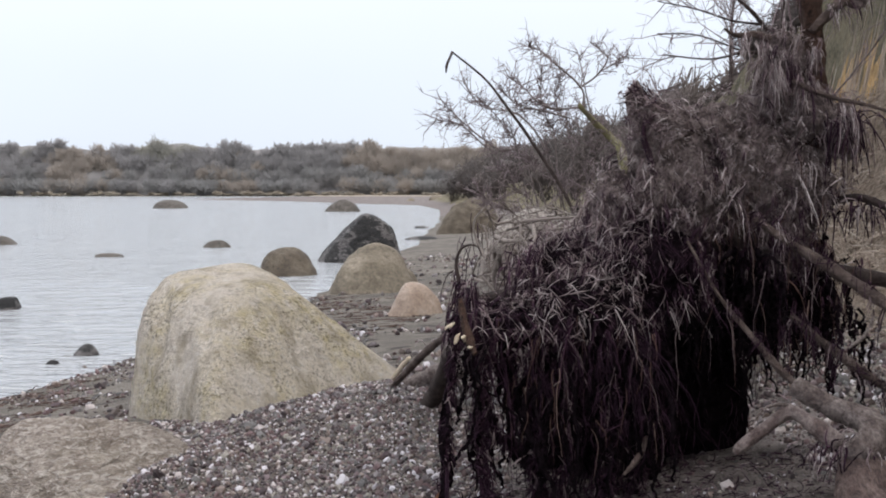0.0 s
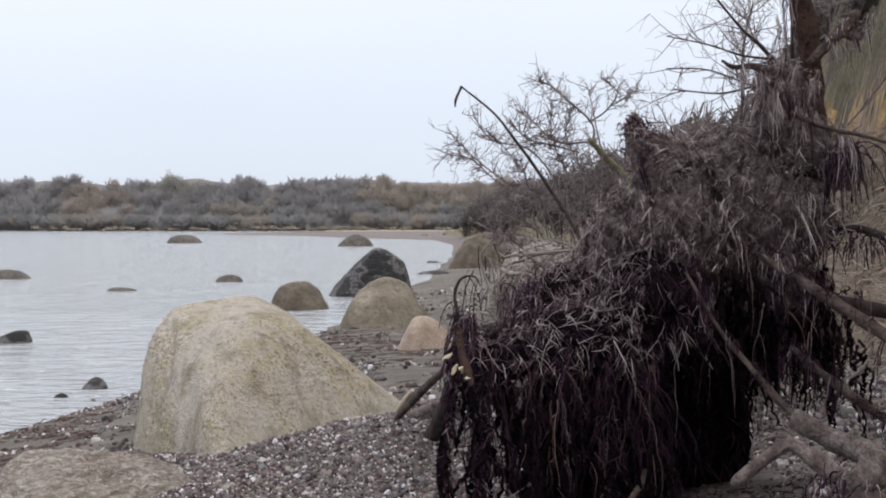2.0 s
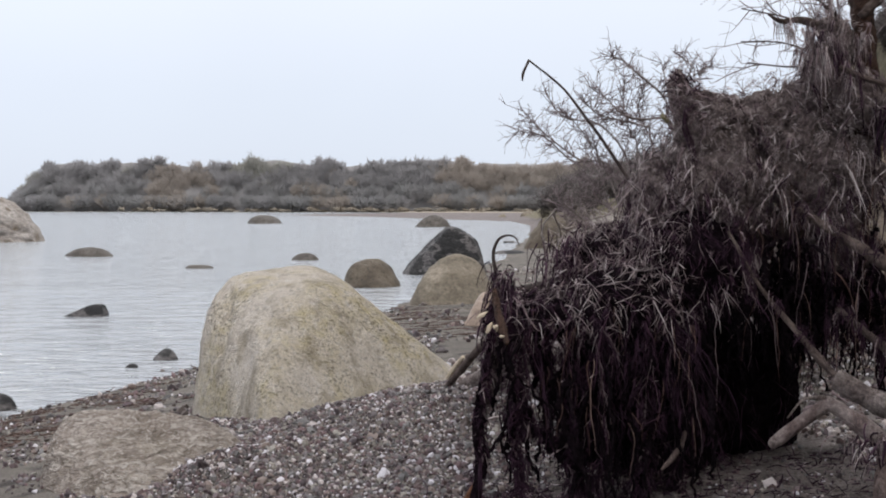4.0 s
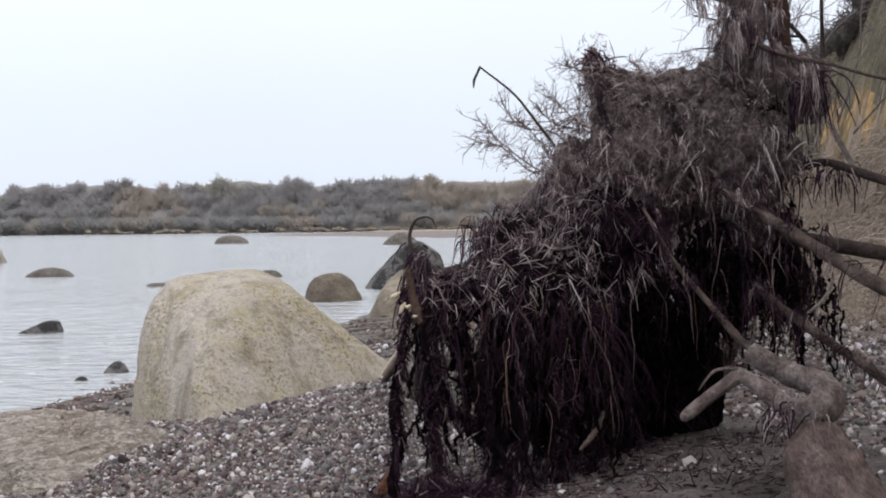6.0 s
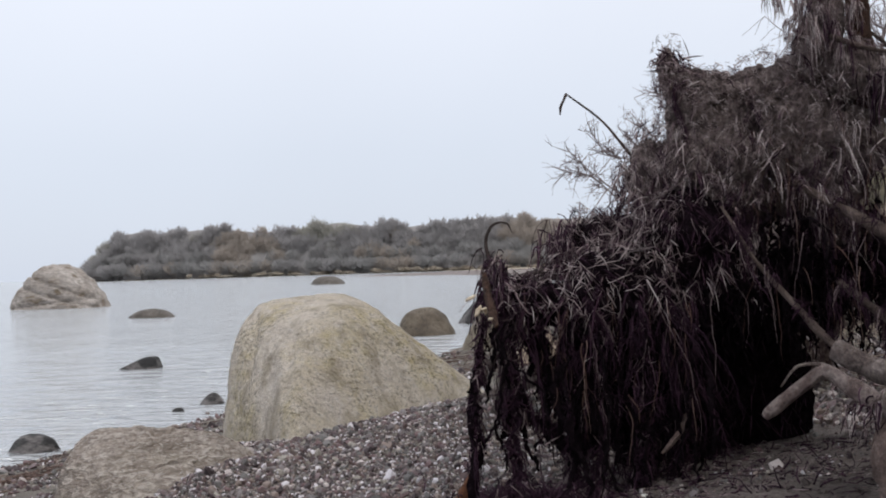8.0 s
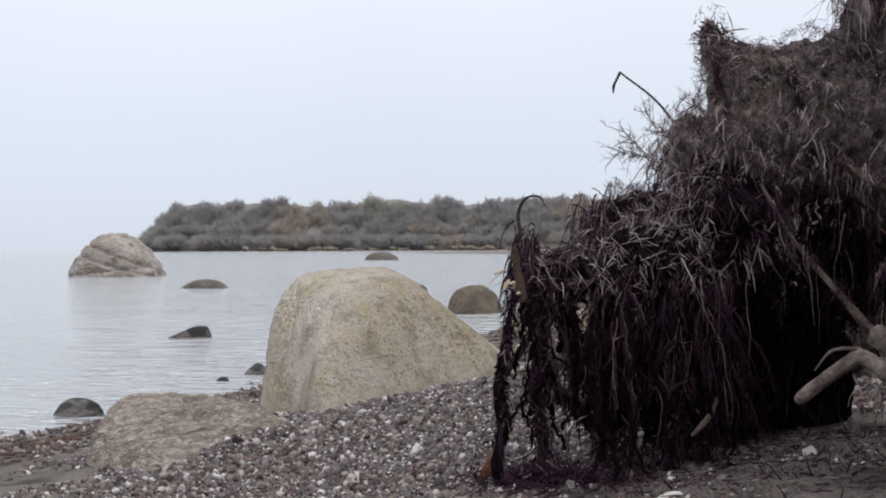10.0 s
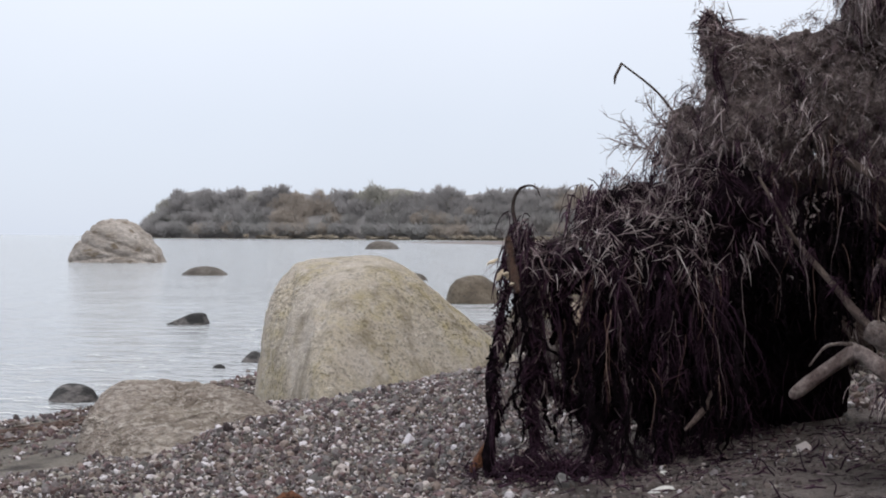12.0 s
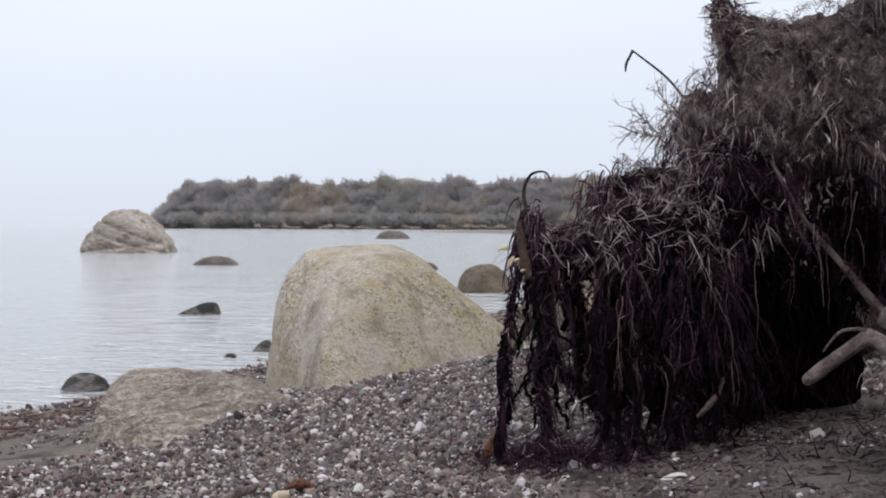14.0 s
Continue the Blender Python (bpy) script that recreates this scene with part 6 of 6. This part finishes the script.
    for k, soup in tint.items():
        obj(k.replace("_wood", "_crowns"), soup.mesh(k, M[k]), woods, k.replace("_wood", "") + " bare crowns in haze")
    spots = []
    for i in range(130):
        y = rng.uniform(95, 215)
        x = float(bank_x(y)) + rng.uniform(2, 26)
        h = rng.uniform(5.5, 8.5)
        spots.append((x, y, float(ground_z(x, y)) - 0.3, h, h * rng.uniform(0.7, 1.0)))
    for i in range(60):
        y = rng.uniform(55, 95)
        x = float(bank_x(y)) + rng.uniform(3, 14)
        h = rng.uniform(2.4, 4.6)
        spots.append((x, y, float(ground_z(x, y)) - 0.3, h, h * rng.uniform(0.8, 1.2)))
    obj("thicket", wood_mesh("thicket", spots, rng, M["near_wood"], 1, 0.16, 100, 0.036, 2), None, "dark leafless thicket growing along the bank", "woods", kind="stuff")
    spots = []
    for i in range(46):
        y = rng.uniform(24, 46)
        x = float(bank_x(y)) + rng.uniform(2.2, 6)
        h = rng.uniform(0.8, 1.8)
        spots.append((x, y, float(ground_z(x, y)) - 0.2, h, h * 1.3))
    obj("scrub", wood_mesh("scrub", spots, rng, M["near_wood"], 1, 0.2, 120, 0.012, 2), None, "dark scrub covering the top of the bank", "bush", kind="stuff")
    spots = []
    for i in range(110):
        x = rng.uniform(-250, 20)
        spots.append((x, rng.uniform(655, 668), SEA + 0.3, rng.uniform(1.0, 3.5), rng.uniform(4, 10)))
    obj("reed_bed", wood_mesh("reed_bed", spots, rng, M["reed"], 1, 0.3, 30, 0.14, 2), None, "strip of tan reeds along the distant shore", "reeds", kind="stuff")


build_woods()


# ---- litter on the beach ----
def wrack():
    rng = np.random.default_rng(33)
    s = Soup()
    for n, x0, x1, y0, y1 in ((3600, -0.3, 1.2, 0.0, 0.0), (3000, -0.1, 0.9, 13.0, 24.0), (1500, 0.4, 2.4, 7.0, 11.5), (700, 1.2, 3.4, 5.0, 8.0)):
        if y1 == 0.0:
            y = rng.uniform(7.5, 34, n)
        else:
            y = rng.uniform(y0, y1, n)
        x = shore_x(y) + (rng.uniform(x0, x1, n) if y1 < 12 and y1 > 0 or y1 == 0 else rng.uniform(0.6, 3.6, n))
        keep = np.array([noise.noise(Vector((a * 1.1, b * 2.2, 5))) for a, b in zip(x, y)]) > -0.05
        x, y = x[keep], y[keep]
        p = np.stack([x, y, ground_z(x, y) + 0.012], 1)
        m = len(p)
        pts, r = hang(p, unit(rng.normal(size=(m, 3)) * [1, 0.6, 0.04]), rng, rng.uniform(0.05, 0.22, m), 5, 1.0, 0.12, 0.3, rng.uniform(0.004, 0.010, m), 0.5, 0.05)
        s.add(*strand_faces(pts, r, 3, 0.6, rng))
    obj("beach_wrack", s.mesh("beach_wrack", M["wrack"]), None, "dark washed-up seaweed and twigs lying along the beach", "seaweed", kind="stuff")


wrack()


def foam():
    """Thin broken lines of froth where ripples turn over near the shore."""
    rng = np.random.default_rng(90)
    s = Soup()
    n = 90
    y = rng.uniform(9.5, 22, n)
    x = shore_x(y) - rng.uniform(0.1, 3.6, n)
    L = rng.uniform(0.08, 0.5, n)
    t = np.linspace(-0.5, 0.5, 6)
    pts = np.stack([x[:, None] + t * L[:, None], y[:, None] + rng.normal(0, 0.03, (n, 6)) + rng.normal(0, 0.2, (n, 1)) * t * L[:, None], np.full((n, 6), SEA + 0.012)], -1)
    rad = rng.uniform(0.004, 0.016, (n, 1)) * np.array([[0.1, 0.7, 1, 0.8, 0.5, 0.1]]) * rng.uniform(0.6, 1.2, (n, 6))
    v, q, c = strand_faces(pts, rad, 6, 1.0, rng)
    v[:, 2] = SEA + 0.012 + (v[:, 2] - SEA - 0.012) * 0.3
    s.add(v, q)
    obj("sea_foam", s.mesh("sea_foam", M["foam"]), None, "thin white froth on ripples near the shore", "foam", kind="stuff")


foam()


def pebble_shapes(x, y, size, rng, u, f, lift=0.25):
    n = len(x)
    q = unit(rng.normal(size=(n, 4)))
    w, a, b, c = q.T
    R = np.stack([1 - 2 * (b * b + c * c), 2 * (a * b - c * w), 2 * (a * c + b * w), 2 * (a * b + c * w), 1 - 2 * (a * a + c * c), 2 * (b * c - a * w),
                  2 * (a * c - b * w), 2 * (b * c + a * w), 1 - 2 * (a * a + b * b)], -1).reshape(n, 3, 3)
    sc = np.stack([np.ones(n), rng.uniform(0.65, 1.0, n), rng.uniform(0.45, 0.8, n)], 1) * size[:, None]
    v = u[None] * (1 + rng.normal(0, 0.2, (n, len(u), 1)))
    v = np.einsum("nij,nkj->nki", R, v * sc[:, None])
    z = ground_z(x, y) + size * lift + np.array([uneven(a, b) for a, b in zip(x, y)])
    v += np.stack([x, y, z], 1)[:, None]
    return v.reshape(-1, 3), (f[None] + (np.arange(n) * len(u))[:, None, None]).reshape(-1, 3)


def shingle():
    rng = np.random.default_rng(77)
    s = Soup()
    u1, f1 = ico(2)
    u0, f0 = ico(1)
    u8 = np.array([(1, 0, 0), (0, 1, 0), (-1, 0, 0), (0, -1, 0), (0, 0, 1), (0, 0, -1)], float) * 1.12
    f8 = np.array([(i, (i + 1) % 4, 4) for i in range(4)] + [((i + 1) % 4, i, 5) for i in range(4)])

    def sow(n, xa, xb, ya, yb, lo, hi, u, f, lift, cut=None):
        x, y = rng.uniform(xa, xb, n), rng.uniform(ya, yb, n)
        d = x - shore_x(y)
        ok = d > (-0.3 if ya == 6.5 else 0.3)
        if cut is not None:
            k = np.array([noise.noise(Vector((a * 0.8, b * 0.8, 9))) + 0.5 * noise.noise(Vector((a * 3, b * 3, 2))) for a, b in zip(x, y)])
            ok &= k > cut
        x, y = x[ok], y[ok]
        size = np.exp(rng.normal(math.log((lo * hi) ** 0.5), 0.45, len(x))).clip(lo * 0.6, hi * 1.6)
        s.add(*((lambda r: (r[0], None, r[1]))(pebble_shapes(x, y, size, rng, u, f, lift))))

    sow(22000, -2.2, 0.35, 4.2, 6.3, 0.0040, 0.0095, u0, f0, 0.3)
    sow(4600, -2.2, 0.35, 4.2, 6.3, 0.008, 0.016, u0, f0, 0.4)
    sow(3000, 0.0, 2.0, 3.3, 5.4, 0.003, 0.010, u0, f0, 0.2, -0.1)
    sow(4000, -3.5, 2.4, -2.5, 3.4, 0.006, 0.016, u8, f8, 0.3, -0.1)
    sow(2600, 1.72, 3.2, 4.3, 6.3, 0.006, 0.018, u0, f0, 0.3, -0.25)
    sow(5000, -1.8, 0.3, 3.4, 4.25, 0.005, 0.013, u0, f0, 0.5)
    sow(24000, -2.2, 0.6, 6.2, 9.2, 0.005, 0.011, u8, f8, 0.3)
    sow(4200, -2.2, 0.6, 6.2, 9.2, 0.009, 0.018, u0, f0, 0.4)
    sow(220, -2.2, 0.6, 4.2, 9.2, 0.017, 0.026, u1, f1, 0.2)
    sow(3800, -5.0, -1.4, 4.4, 8.6, 0.007, 0.016, u0, f0, 0.3, -0.05)
    sow(4200, -1.6, 3.2, 8.8, 16.0, 0.014, 0.034, u0, f0, 0.3, -0.05)
    sow(1200, 0.2, 2.6, 4.0, 7.5, 0.006, 0.02, u0, f0, 0.15, 0.0)
    sow(3200, 1.5, 3.0, 6.1, 9.5, 0.009, 0.022, u0, f0, 0.3)
    sow(5200, 2.2, 5.6, 6.5, 16.0, 0.012, 0.034, u0, f0, 0.3, -0.25)
    sow(5200, -6.0, -1.9, 6.5, 17.0, 0.008, 0.035, u0, f0, 0.3, -0.1)
    sow(2600, -4.2, 2.0, 16.0, 40.0, 0.02, 0.08, u0, f0, 0.3, 0.05)
    x, y = rng.uniform(0.25, 1.9, 1500), rng.uniform(3.6, 5.9, 1500)
    v, f = pebble_shapes(x, y, 0.006 + 0.024 * rng.uniform(0, 1, 1500) ** 3, rng, u0, f0, 0.0)
    clods = Soup()
    clods.add(v, None, f)
    obj("mud_clods", clods.mesh("mud_clods", M["mud"]), None, "dark clods of mud and rotten weed under the tree", "mud", kind="stuff")
    obj("shingle", s.mesh("shingle", M["pebble"], False), None, "grey, white and brown rounded shingle covering the beach", "pebbles", kind="stuff")
    # the nearest stones one by one
    shapes = []
    for i in range(6):
        v = u1 * (1 + rng.normal(0, 0.05, (len(u1), 1))) * np.array([1, rng.uniform(0.7, 1), rng.uniform(0.5, 0.75)])
        shapes.append(raw_mesh("pebble", v, None, f1, M["pebble_piece"]))
    for i in range(290):
        x, y, r = rng.uniform(-1.3, 0.0), rng.uniform(4.3, 5.1), rng.uniform(0.006, 0.0135)
        ob = obj("pebble", shapes[i % 6], ground)
        ob.matrix_basis = pose(x, y, float(ground_z(x, y)) + uneven(x, y) + 0.006 + r * 0.3, rng.uniform(-40, 40), rng.uniform(-40, 40), rng.uniform(0, 360)) @ Matrix.Scale(r, 4)


shingle()


# ---- single things lying on the beach ----
def lying(name, label, category, me, x, y, up, turn, tilt=0.0):
    ob = obj(name, me, None, label, category)
    ob.matrix_basis = pose(x, y, float(ground_z(x, y)) + uneven(x, y) + up, tilt, 0, turn)
    return ob


M["white_stone"] = material("white_stone", [(0.50, 0.49, 0.47), (0.62, 0.61, 0.59)], 30, 5, 0.7, 0.4, 90, fine=0.2)
lying("stone", "flat white stone lying on dark mud", "stone", rough_rock("stone", 0.10, 0.025, 0.055, M["white_stone"], 81, 3), 0.76, 4.72, -0.004, 15)
lying("stone", "small white stone lying on dark mud", "stone", rough_rock("stone", 0.06, 0.02, 0.035, M["white_stone"], 82, 3), 0.75, 5.02, -0.004, 50)
lying("stone", "small white stone in the shingle", "stone", rough_rock("stone", 0.055, 0.03, 0.04, M["white_stone"], 83, 3), -0.42, 4.62, 0.004, 70)
lying("driftwood_stick", "short weathered grey stick lying on the shingle", "stick", limb_mesh("driftwood_stick", [(-0.15, 0, 0), (-0.05, 0.006, 0.004), (0.06, -0.004, 0.002), (0.16, 0.004, 0)], [0.016, 0.02, 0.019, 0.013], M["wood"], 84, 12, 24, 0.2), -0.85, 4.48, 0.02, 84)
lying("wood_fragment", "rusty brown scrap of rotten wood on the shingle", "wood", limb_mesh("wood_fragment", [(-0.06, 0, 0), (-0.02, 0.008, 0.012), (0.02, 0.0, 0.016), (0.06, -0.01, 0.0)], [0.008, 0.02, 0.022, 0.006], M["rust"], 85, 10, 18, 0.7), -0.66, 4.64, 0.012, 10)
lying("wood_fragment", "pale broken end of wood on the shingle", "wood", limb_mesh("wood_fragment", [(-0.035, 0, 0), (0.0, 0.003, 0.004), (0.04, 0, 0)], [0.018, 0.02, 0.016], M["split"], 86, 8, 10, 0.25), -0.67, 4.45, 0.016, 75)
